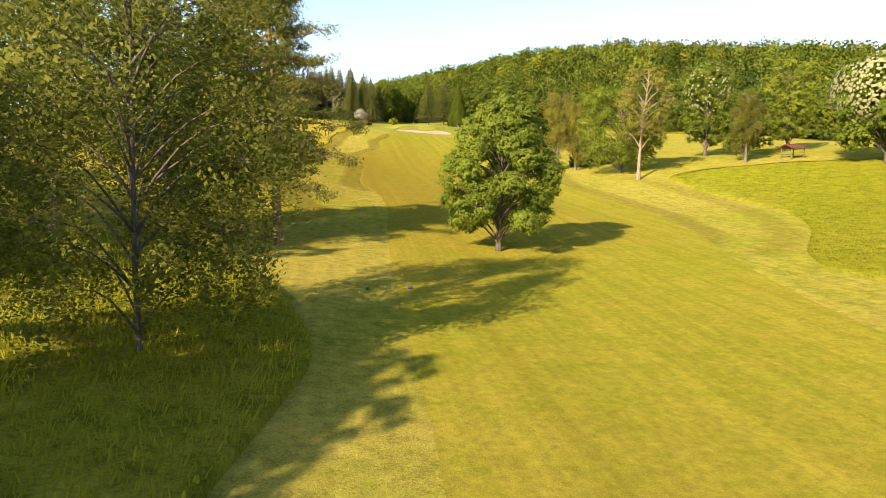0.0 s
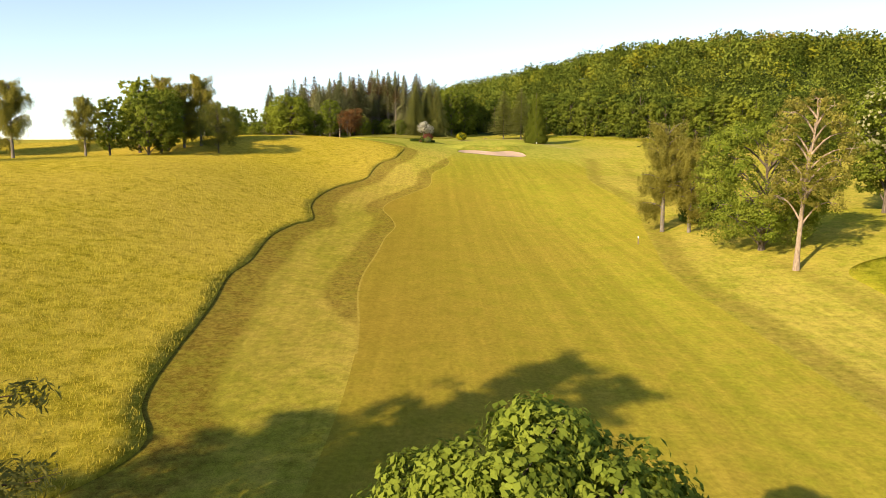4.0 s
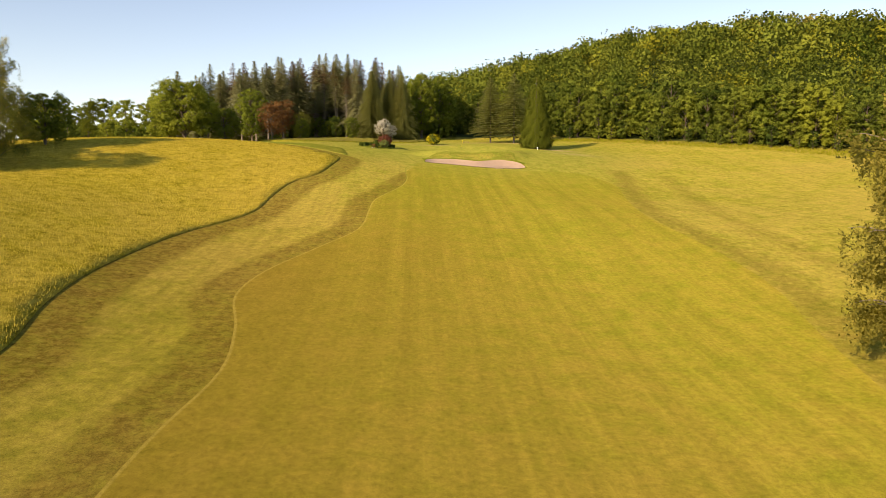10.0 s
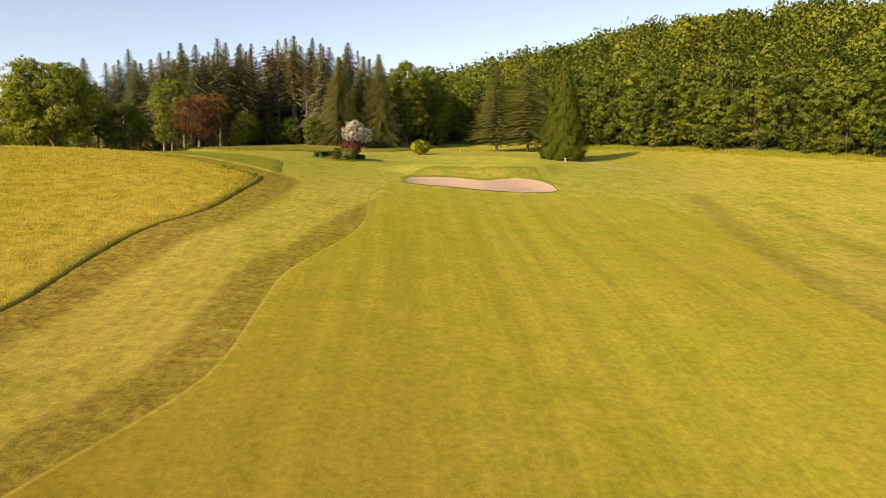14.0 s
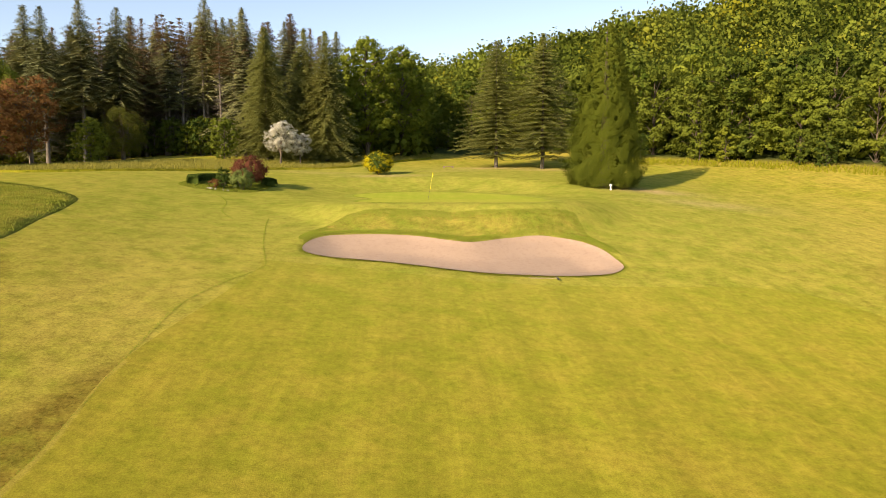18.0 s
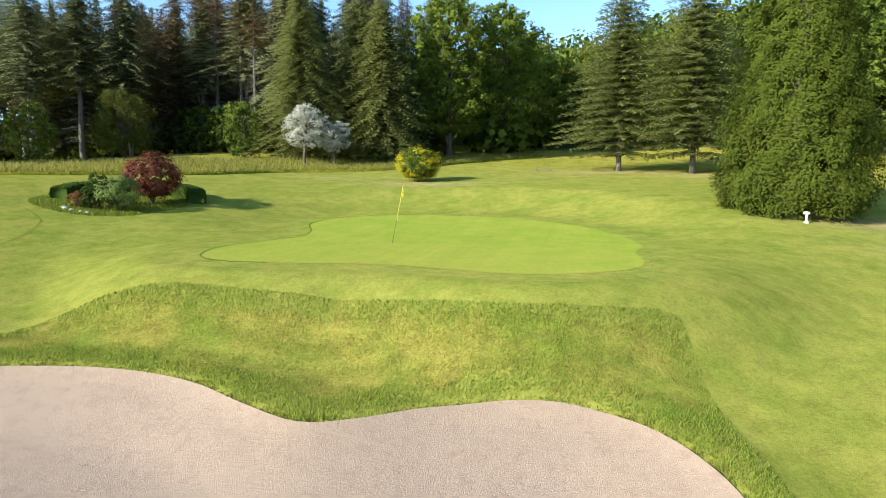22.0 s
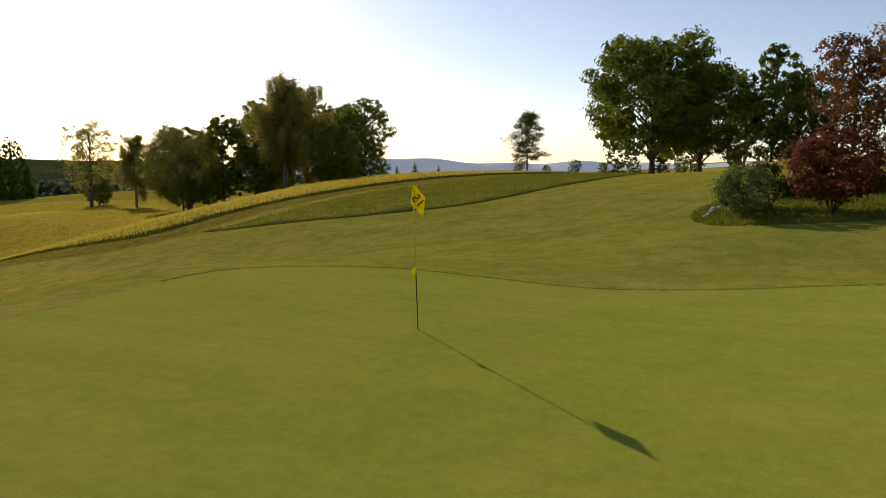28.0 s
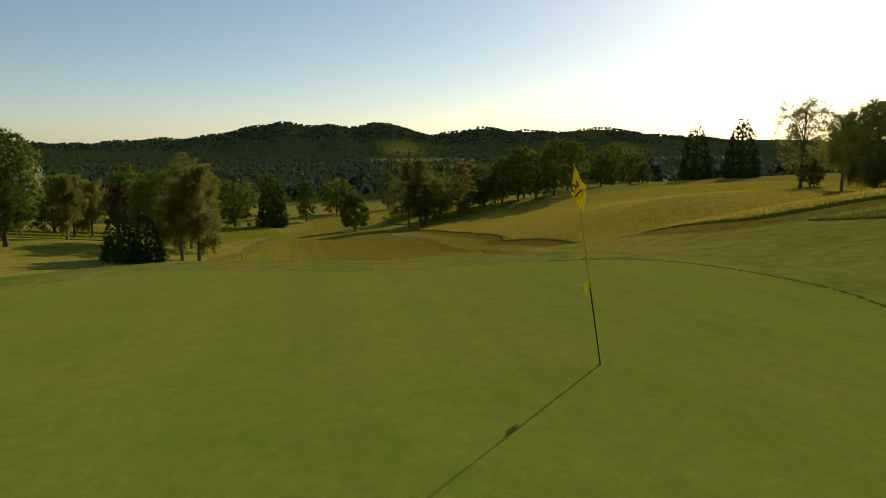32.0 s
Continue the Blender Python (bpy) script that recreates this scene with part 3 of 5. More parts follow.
def spruce(name, seed, height, radius, base, leaf, bark, step=0.42, droop=0.35, dense=1.0, ragged=0.25, dead=0.0, full=1.0):
    """A cone of whorled, drooping boughs."""
    rng = np.random.default_rng(seed)
    k = np.linspace(0, 1, 8)
    stem = np.stack([rng.normal(0, 0.03, 8), rng.normal(0, 0.03, 8), -0.4 + (height + 0.2) * k], 1)
    wood = [tube(stem, height * 0.014 * (1.04 - k), 8)]
    vs, soft = [], []
    z = base
    if dead:
        for j in range(int(dead * 40)):
            h, a, r = rng.uniform(0.1, base / height) * height, rng.uniform(0, 6.3), rng.uniform(0.4, 1.0) * radius * 0.6
            s = np.linspace(0, 1, 4)
            wood.append(tube(np.stack([np.cos(a) * r * s, np.sin(a) * r * s, h - 0.25 * r * s], 1), 0.03 * (1.05 - s), 4))
    while z < height * 0.985:
        g = (z - base) / (height - base)
        reach = radius * (1 - g) ** 0.78 * min(1.0, 0.55 + g * 4) + 0.1
        m = max(4, int(9 * dense * (0.5 + 0.5 * (1 - g))))
        a0 = rng.uniform(0, 6.3)
        for j in range(m):
            a = a0 + j * 6.283 / m + rng.normal(0, 0.15)
            r = reach * rng.uniform(1 - ragged, 1 + ragged * 0.5)
            seg = max(3, int(r / 0.33))
            for s in (np.arange(seg) + 0.6) / seg:
                x = r * s
                zz = z + 0.1 * r * s - droop * r * s**1.6 + rng.normal(0, 0.05)
                slim = min(1.0, 0.2 + r / 2.2)
                wide = (0.3 + 0.5 * (1 - s) * min(1, r / 2.5)) * full * slim
                for side in (-1, 1):
                    t = rng.uniform(0.55, 1.0)
                    c = np.array([math.cos(a), math.sin(a), 0.0])
                    d = np.array([-math.sin(a), math.cos(a), 0.0]) * side
                    p0 = c * x + np.array([0, 0, zz])
                    tip = p0 + c * 0.36 * t * full * slim + d * wide * t + np.array([0, 0, -0.2 * t * full])
                    soft.append(c * 0.8 + d * 0.25 + np.array([0, 0, 0.55]) + rng.normal(0, 0.22, 3))
                    vs.append((p0 - c * 0.14, p0 + c * 0.12 + d * wide * 0.3 + np.array([0, 0, 0.03]), tip, p0 - c * 0.02 + d * wide * 0.75 * t - np.array([0, 0, 0.2 * full])))
        z += step * (0.75 + 0.5 * rng.uniform()) * (0.6 + 0.4 * (1 - g))
    q = np.array(vs)
    slim = []
    for end, long, thick in ((1, 1.5, 0.16), (2, 1.12, 0.13), (3, 1.2, 0.16)):
        e = q[:, 0] + (q[:, end] - q[:, 0]) * long * rng.uniform(0.8, 1.2, (len(q), 1)) + rng.normal(0, 0.035, (len(q), 3))
        d = e - q[:, 0]
        side = np.cross(d, np.array([0.25, 0.15, 1.0])) * thick
        slim.append(np.stack([q[:, 0], q[:, 0] + d * 0.55 + side, e, q[:, 0] + d * 0.55 - side], 1))
    v = np.concatenate(slim).reshape(-1, 3)
    tv, tf = join(wood)
    soft = np.tile(np.array(soft), (3, 1)) + rng.normal(0, 0.12, (len(q) * 3, 3))
    return mesh_of(name + "_trunk", tv, tf, bark, shade=True), leafy(name + "_crown", v, np.arange(len(v)).reshape(-1, 4), leaf, soft)


def pine(name, seed, height, radius, base, leaf, bark, n=9000, limbs=30):
    """A tall bare-stemmed pine with flat plates of needles."""
    rng = np.random.default_rng(seed)
    k = np.linspace(0, 1, 10)
    stem = np.stack([np.cumsum(rng.normal(0, 0.12, 10)) * k, np.cumsum(rng.normal(0, 0.12, 10)) * k, -0.4 + (height * 0.97 + 0.4) * k], 1)
    wood = [tube(stem, height * 0.017 * (1.03 - 0.9 * k), 9)]
    at, outs = [], []
    for j in range(limbs):
        h = base / height + (0.97 - base / height) * (j / (limbs - 1)) ** 0.9
        a = j * 2.4 + rng.normal(0, 0.3)
        g = (h * height - base) / (height - base)
        reach = radius * (0.55 + 0.45 * math.sin(math.pi * min(1, 0.25 + g * 0.75))) * rng.uniform(0.5, 1.1) * (1 - 0.45 * g)
        hub = np.array([np.interp(h * height, stem[:, 2], stem[:, m]) for m in range(3)])
        s = np.linspace(0, 1, 7)
        wig = np.cumsum(rng.normal(0, 0.06, (7, 3)), 0) * reach * 0.4
        limb = hub + np.stack([np.cos(a) * reach * s, np.sin(a) * reach * s, reach * (-0.12 * s + 0.3 * s**2 * (g - 0.2))], 1) + wig
        wood.append(tube(limb, height * 0.0055 * (1.08 - s), 5))
        m = max(3, int(n / limbs / 60))
        for q in range(m):
            s0 = rng.uniform(0.22, 1.05)
            p = np.array([np.interp(s0, s, limb[:, c]) for c in range(3)]) + rng.normal(0, 0.3, 3) * np.array([1, 1, 0.4])
            b = ball(rng, 60, 0.3) * np.array([0.8, 0.8, 0.42]) * rng.uniform(0.7, 1.25)
            at.append(p + b)
            outs.append(b)
    at, outs = np.concatenate(at), np.concatenate(outs)
    v, f = leaves(rng, at, np.full(len(at), 0.27), outs, 0.3, 0.24)
    tv, tf = join(wood)
    return mesh_of(name + "_trunk", tv, tf, bark, shade=True), leafy(name + "_crown", v, f, leaf, outs * np.array([1.2, 1.2, 2.0]) + np.array([0, 0, 0.25]) + rng.normal(0, 0.25, at.shape))


def cone_tree(name, seed, height, radius, n, size, leaf, bark, power=0.75):
    """A dense columnar evergreen clothed to the ground."""
    rng = np.random.default_rng(seed)
    wood = [tube(np.array([[0, 0, -0.4], [0, 0, height * 0.5], [0, 0, height * 0.96]]), [radius * 0.16, radius * 0.09, 0.03], 8)]
    pieces, softs = [], []
    m = int(n / 24)
    g = 1 - np.sqrt(rng.uniform(0, 1, m))
    a = rng.uniform(0, 6.283, m)
    lump = 1 + 0.1 * np.sin(a * 5 + g * 17) + 0.08 * np.sin(a * 9 - g * 29)
    r = radius * (1 - g) ** power * np.minimum(1, 0.8 + g * 3) * lump * rng.uniform(0.82, 1.04, m)
    for j in range(m):
        c = np.array([math.cos(a[j]) * r[j], math.sin(a[j]) * r[j], 0.15 + g[j] * height * 0.985])
        b = ball(rng, 24, 0.2)
        at = c + b * np.array([0.42, 0.42, 0.5]) * (0.35 + 0.65 * (1 - g[j])) * radius / 3.6
        softs.append(b * 0.55 + np.array([math.cos(a[j]), math.sin(a[j]), 0.35]) + rng.normal(0, 0.12, (24, 3)))
        pieces.append(leaves(rng, at, np.full(24, size), np.tile([math.cos(a[j]), math.sin(a[j]), 0.3], (24, 1)), 0.3, 0.45))
    v, f = join(pieces)
    tv, tf = wood[0]
    return mesh_of(name + "_trunk", tv, tf, bark, shade=True), leafy(name + "_crown", v, f, leaf, np.concatenate(softs))


def plant(name, kind, x, y, label, category="tree", group="", scale=1.0, turn=0.0, height=None, crown_label=""):
    t = thing(name, x, y, label, category, group, turn=turn, scale=scale)
    part_mesh("trunk", kind[0], t)
    part_mesh("crown", kind[1], t, crown_label)
    return t


# ---- ground ----
def axis(fine, step, lo, hi, mid, mid_step, far):
    """Grid lines: fine in the middle, then even, then ever wider out to the horizon."""
    a = list(np.arange(fine[0], fine[1] + 1e-6, step))
    for sign in (-1, 1):
        x = a[0] if sign < 0 else a[-1]
        s = step
        end = lo if sign < 0 else hi
        side = []
        while abs(x) < far:
            inside = x > end if sign < 0 else x < end
            s = min(s * 1.15, mid_step) if inside else s * 1.12
            x += sign * s
            side.append(x)
        a = side[::-1] + a if sign < 0 else a + side
    return np.array(a)


MEADOW_EDGE = rounded([(-38, -176), (-30, -172), (-27.3, -166.5), (-29.2, -161.6), (-30.2, -155), (-31.2, -144), (-32.4, -135), (-32.1, -128.5), (-32.8, -117), (-31.8, -108), (-30.3, -102.5), (-32, -94), (-32.4, -85), (-31, -72), (-27, -61), (-26.3, -53), (-25, -46), (-22.3, -40.5), (-21.2, -33), (-20.9, -27), (-22.5, -25), (-26, -23.5), (-36, -18.5), (-46, -14), (-60, -9)], 5, False)
FAIRWAY_LEFT = [(-21, -245), (-21, -215), (-20.5, -195), (-20, -180), (-19, -165), (-19, -153), (-19.6, -146), (-20.5, -138), (-20.8, -130), (-20.3, -120), (-20, -110), (-19.2, -102), (-20.2, -95), (-21.8, -88.5), (-21, -82), (-18, -75), (-14.7, -68), (-14.2, -60), (-13.8, -54), (-11, -45), (-10.2, -38), (-10.4, -32), (-9.3, -25), (-8.6, -20)]
FAIRWAY_RIGHT = [(9, -12), (19, -19), (23, -27), (20.8, -40), (18.7, -52), (18.4, -60), (19.3, -68), (19.9, -76), (19.5, -85), (17.2, -95), (13, -114.5), (11, -124), (10.5, -132), (11.1, -140), (11.2, -150), (11, -160), (9.4, -167), (7.5, -176), (3, -190), (-1, -210), (-3, -245)]
# worn swaths of the mower right of the fairway
SWATHS = (
    (rounded([(27.5, -14), (26, -24), (22.6, -40), (20.2, -52), (19.9, -60), (20.8, -68), (21.4, -76), (21, -85), (18.7, -95), (14.5, -114.5), (12.5, -124), (12, -132), (12.7, -140), (12.8, -150), (12.5, -160), (10.9, -167), (9, -175), (4.5, -181)], 4, False), 1.5, 0.62),
    (rounded([(35.4, -16.7), (31.4, -38.4), (28.4, -52.2), (27.4, -62), (27.2, -75), (27.5, -86)], 4, False), 1.2, 0.4),
    (rounded([(22.5, -126), (23.2, -133), (23.6, -143), (23.2, -152.7), (21.3, -162.7), (17.2, -173.1), (12.2, -180.8), (7.3, -185.3)], 4, False), 1.4, 0.45),
)
FAIRWAY_LINE = rounded(FAIRWAY_LEFT + [(-8.5, -18.8), (-3, -19.2), (4, -20), (10, -19.5)] + FAIRWAY_RIGHT[1:], 5)

BARE = ((20.5, 9.0, 2.6, 1.3, 1.0), (23.5, 3.5, 3.5, 1.6, 0.5), (-4.2, 21.6, 2.6, 1.1, 0.8), (9.6, 32.4, 3.2, 1.6, 0.9), (14.8, 30.5, 2.6, 1.5, 0.8), (-11, 25, 3.5, 0.9, 0.4), (4, 28, 4.0, 0.8, 0.35))

gx = axis((-13, 15), 0.4, -120, 110, 0, 1.7, 4900)
gy = axis((-24, 18), 0.4, -250, 80, 0, 1.7, 4900)
GX, GY = (a.ravel() for a in np.meshgrid(gx, gy))
GZ = land(GX, GY)
i, j = np.meshgrid(np.arange(len(gy) - 1), np.arange(len(gx) - 1), indexing="ij")
w = len(gx)
quads = np.stack([i * w + j, i * w + j + 1, (i + 1) * w + j + 1, (i + 1) * w + j], -1).reshape(-1, 4)
close = (np.abs(GX) < 80) & (GY > -190) & (GY < 20)
edge, fair = np.full(len(GX), 60.0), np.full(len(GX), 60.0)
edge[close] = distance(GX[close], GY[close], MEADOW_EDGE, False)
fair[close] = np.abs(distance(GX[close], GY[close], FAIRWAY_LINE)) + 12 * smooth((GY[close] + 44) / 40) + np.where(GX[close] > -10, 40, 12 * smooth((-GY[close] - 136) / 40))
swath = np.zeros(len(GX))
bare = np.zeros(len(GX))
for cx, cy, rx, ry, k in BARE:
    bare = np.maximum(bare, k * gauss(GX, GY, cx, cy, rx, ry))
right = (GX > -2) & (GX < 45) & (GY > -195) & (GY < 0)
for line, half, worn in SWATHS:
    swath[right] = np.maximum(swath[right], worn * smooth((half + 0.7 - distance(GX[right], GY[right], line, False)) / 1.5))
slope = GX * 0.55 + GY * 0.84
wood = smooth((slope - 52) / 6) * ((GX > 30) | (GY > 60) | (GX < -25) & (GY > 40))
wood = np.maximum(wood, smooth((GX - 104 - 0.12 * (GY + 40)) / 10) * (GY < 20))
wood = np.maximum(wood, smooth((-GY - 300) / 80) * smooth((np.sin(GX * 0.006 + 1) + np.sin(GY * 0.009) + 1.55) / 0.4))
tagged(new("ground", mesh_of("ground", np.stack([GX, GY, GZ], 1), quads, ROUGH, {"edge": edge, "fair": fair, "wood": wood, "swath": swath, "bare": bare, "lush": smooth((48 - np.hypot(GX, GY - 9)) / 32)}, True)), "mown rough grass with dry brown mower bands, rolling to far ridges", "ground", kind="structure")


def sheet(name, line, step, lift, mat, label, category, holes=(), rim=None, sink=False, clear=None):
    """A surface laid over the ground inside an outline."""
    lo, hi = line.min(0), line.max(0)
    px, py = (a.ravel() for a in np.meshgrid(np.arange(lo[0], hi[0], step), np.arange(lo[1], hi[1], step)))
    keep = distance(px, py, line) < -step * 0.45
    for h in holes:
        keep &= distance(px, py, h) > step * 0.45
    pts = [tuple(p) for p in line] + list(zip(px[keep], py[keep]))
    m = len(line)
    edges = [(k, (k + 1) % m) for k in range(m)]
    v, e, f, *_ = delaunay_2d_cdt([Vector(p) for p in pts], edges, [], 1, 1e-5)
    v = np.array([tuple(p) for p in v])
    rise = smooth(-distance(v[:, 0], v[:, 1], line) / 0.7)
    z = land(v[:, 0], v[:, 1]) + lift * (rise if sink else 1) - (0.012 * (1 - rise) if sink else 0)
    if clear is not None:
        z = z - 0.3 * (distance(v[:, 0], v[:, 1], clear) < 0.12)
    tri = np.array([t for t in f if len(t) == 3])
    border = distance(v[:, 0], v[:, 1], line) if rim is None else -distance(v[:, 0], v[:, 1], rim, False)
    me = mesh_of(name, np.column_stack([v, z]), tri, mat, {"edge": border, "lush": smooth((48 - np.hypot(v[:, 0], v[:, 1] - 9)) / 32)}, True)
    return tagged(new(name, me), label, category, kind="structure")


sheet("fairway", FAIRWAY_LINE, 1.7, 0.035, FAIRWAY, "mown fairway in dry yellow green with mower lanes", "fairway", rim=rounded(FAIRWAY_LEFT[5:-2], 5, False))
FRINGE_LINE = rounded([(p[0] * 1.0 + n[0], p[1] + n[1]) for p, n in zip(GREEN_LINE[::5], [(np.array(q) - np.array([1.5, 2.5])) / np.linalg.norm(np.array(q) - np.array([1.5, 2.5])) * 1.5 for q in GREEN_LINE[::5]])], 5)
sheet("green_collar", FRINGE_LINE, 0.8, 0.02, FRINGE, "short collar of grass round the putting green", "grass", sink=True)
sheet("putting_green", GREEN_LINE, 0.8, 0.027, GREEN, "smooth pale green putting surface, kidney shaped", "putting green")
sheet("bunker", BUNKER_LINE, 0.3, 0.06, SAND, "raked pinkish sand bunker with a turf lip", "bunker")


def tall_sheet(name, line, step, lift, mat, label):
    """The body of a stand of tall grass: an uneven top with sides down to the ground."""
    lo, hi = line.min(0), line.max(0)
    px, py = (a.ravel() for a in np.meshgrid(np.arange(lo[0], hi[0], step), np.arange(lo[1], hi[1], step)))
    px, py = px + np.sin(py * 3.1) * step * 0.2, py + np.sin(px * 2.7) * step * 0.2
    keep = distance(px, py, line) < -step * 0.4
    m = len(line)
    pts = [tuple(p) for p in line] + list(zip(px[keep], py[keep]))
    v, e, f, *_ = delaunay_2d_cdt([Vector(p) for p in pts], [(k, (k + 1) % m) for k in range(m)], [], 1, 1e-5)
    v = np.array([tuple(p) for p in v])
    z = land(v[:, 0], v[:, 1])
    wave = 0.12 * np.sin(v[:, 0] * 1.3 + np.sin(v[:, 1] * 0.9)) * np.sin(v[:, 1] * 1.1) + 0.1 * np.sin(v[:, 0] * 0.4) * np.sin(v[:, 1] * 0.37)
    top = np.column_stack([v, z + lift * (1 + wave)])
    tri = np.array([t for t in f if len(t) == 3])
    foot = np.column_stack([v[:m], z[:m] - 0.1])
    k = np.arange(m)
    k2 = (k + 1) % m
    n = len(v)
    wall = np.concatenate([np.stack([k, n + k, n + k2], 1), np.stack([k, n + k2, k2], 1)])
    me = mesh_of(name, np.concatenate([top, foot]), np.concatenate([tri, wall]), mat)
    return tagged(new(name, me), label, "tall grass", kind="stuff")


def tall_grass(name, line, count, low, height, mat, label, seed, wide=0.06, skip=None):
    """Single grass blades and seed heads inside an outline, between two heights over the ground."""
    rng = np.random.default_rng(seed)
    lo, hi = line.min(0), line.max(0)
    x, y = rng.uniform(lo[0], hi[0], count * 4), rng.uniform(lo[1], hi[1], count * 4)
    if skip is not None:
        keep = skip(x, y, rng)
        x, y = x[keep], y[keep]
    d = distance(x, y, line)
    k = np.where(d < -0.02)[0][:count]
    x, y = x[k], y[k]
    n = len(x)
    z = land(x, y) + low
    h = height * rng.uniform(0.5, 1.3, n)
    a = rng.uniform(0, 6.283, n)
    w = wide * rng.uniform(0.6, 1.6, n)
    lx, ly = rng.normal(0.12, 0.3, n) * h, rng.normal(0.1, 0.3, n) * h
    p = np.stack([x, y, z], 1)
    e = np.stack([np.cos(a) * w, np.sin(a) * w, 0 * a], 1)
    tip = p + np.stack([lx, ly, h], 1)
    v = np.stack([p - e, p + e, tip + e * 0.4, tip - e * 0.4], 1)
    me = mesh_of(name, v.reshape(-1, 3), np.arange(n * 4).reshape(-1, 4), mat)
    return tagged(new(name, me), label, "grass", kind="stuff")


left_meadow = np.concatenate([MEADOW_EDGE, [(-75, -6), (-110, -20), (-125, -80), (-110, -140), (-70, -178)]])
tall_sheet("meadow", left_meadow, 1.6, 0.13, MEADOW, "unmown golden meadow of tall dry grass")


def thin_out(x, y, rng):
    return rng.uniform(0, 1, len(x)) < np.clip(1.25 - (-26 - x) / 45, 0.12, 1)


tall_grass("meadow_blades", left_meadow, 150000, 0.08, 0.2, HAY, "golden seed heads and blades of the meadow", 5, 0.019, thin_out)
start_rough = rounded([(-26.6, -222), (-25.2, -214.5), (-24.4, -210), (-24.7, -206.5), (-26, -201), (-27.7, -196.4), (-29, -193.9), (-31.5, -191.5), (-38, -191), (-60, -196), (-70, -225), (-60, -250), (-30, -245)], 5)
tall_sheet("start_rough", start_rough, 1.0, 0.3, GREEN_MEADOW, "long green-yellow rough beside the tees")
tall_grass("start_rough_blades", start_rough, 45000, 0.2, 0.32, HAY_GREEN, "long grass blades and seed heads of the rough", 6, 0.03, lambda x, y, r: x > -50)
right_rough = rounded([(26.5, -131), (25.6, -137), (25.2, -147), (25.6, -157), (24.5, -164), (19.5, -174), (10, -187), (8, -196), (14, -215), (40, -225), (75, -190), (75, -142), (52, -130), (40, -129), (32, -128.5)], 5)
tall_sheet("side_rough", right_rough, 1.5, 0.16, GREEN_MEADOW, "bright yellow-green rough on the bank")
tall_grass("side_rough_blades", right_rough, 30000, 0.1, 0.2, HAY_GREEN, "yellow-green blades of the bank's rough", 8, 0.05)
patch_line = rounded([(-20.4, -21.5), (-21, -16), (-21.8, -11), (-23.3, -7), (-28, -4), (-34.5, -2), (-44, -1), (-55, -2), (-58, -6), (-48, -9.5), (-38, -13), (-29, -17), (-24, -19.5)], 4)
tall_sheet("half_mown_rough", patch_line, 1.1, 0.025, HALF_ROUGH, "half-long green rough beside the meadow")
tall_grass("half_mown_blades", patch_line, 30000, 0.01, 0.09, TURF_BLADE, "blades of the half-long rough", 9, 0.013)
strip_line = rounded([(-41, 9), (-34, 6.5), (-28, 11), (-24, 15.5), (-20, 20.5), (-16.5, 26.5), (-11, 31), (-7.7, 35.5), (-4, 43), (2, 54), (-2, 58), (-9, 48), (-15, 40), (-22, 33), (-30, 24), (-38, 15)], 4)
tall_sheet("wood_margin", strip_line, 1.0, 0.2, GREEN_MEADOW, "strip of tall pale grass before the spruces")
tall_grass("wood_margin_blades", strip_line, 26000, 0.1, 0.34, PALE_HAY, "pale seed heads before the spruces", 10, 0.03)
right_strip = rounded([(20, 40), (30, 36), (40, 31), (50, 25), (60, 18.5), (72, 10), (92, -14), (96, -10), (76, 15), (62, 24), (50, 31), (40, 37), (30, 42), (21, 46)], 4)
tall_grass("wood_fringe_blades", right_strip, 12000, 0.0, 0.4, HAY_GREEN, "unmown grass along the foot of the wood", 12, 0.05)
bank_top = rounded([(-7.7, -14.4), (-7.8, -12.4), (-7.2, -10.8), (-6.2, -9.4), (-4.4, -8.9), (-1.2, -9.0), (1.6, -9.0), (5.2, -9.5), (7.4, -9.2), (9.2, -8.6), (9.6, -9.6), (10.1, -11.6), (10.6, -13.6), (10.7, -14.6)], 4, False)
lip = BUNKER_LINE[6:69]
lip_way = np.gradient(lip, axis=0)
lip_way /= np.linalg.norm(lip_way, axis=1)[:, None]
bank_line = np.concatenate([bank_top, (lip + np.stack([-lip_way[:, 1], lip_way[:, 0]], 1) * 0.16)[::-1]])
sheet("turf_bank", bank_line, 0.6, 0.02, BANK, "coarse mottled turf on the bank before the green", "grass", sink=True, clear=BUNKER_LINE)
tall_grass("bank_blades", bank_line, 60000, 0.0, 0.055, BANK_BLADE, "short blades of the bank's coarse turf", 11, 0.006)
lip_in = BUNKER_LINE + (BUNKER_LINE - BUNKER_LINE.mean(0)) * 0.012
rngl = np.random.default_rng(4)
lp = np.repeat(lip_in, 60, 0) + rngl.normal(0, 0.1, (len(lip_in) * 60, 2)) + (np.roll(lip_in, -1, 0) - lip_in).repeat(60, 0) * rngl.uniform(0, 1, (len(lip_in) * 60, 1))
lp = lp[distance(lp[:, 0], lp[:, 1], BUNKER_LINE) > -0.05]
lz = land(lp[:, 0], lp[:, 1])
la = rngl.uniform(0, 6.28, len(lp))
le = np.stack([np.cos(la) * 0.012, np.sin(la) * 0.012, 0 * la], 1)
l0 = np.column_stack([lp, lz - 0.03])
l1 = l0 + np.column_stack([rngl.normal(0, 0.03, (len(lp), 2)), rngl.uniform(0.04, 0.08, len(lp))])
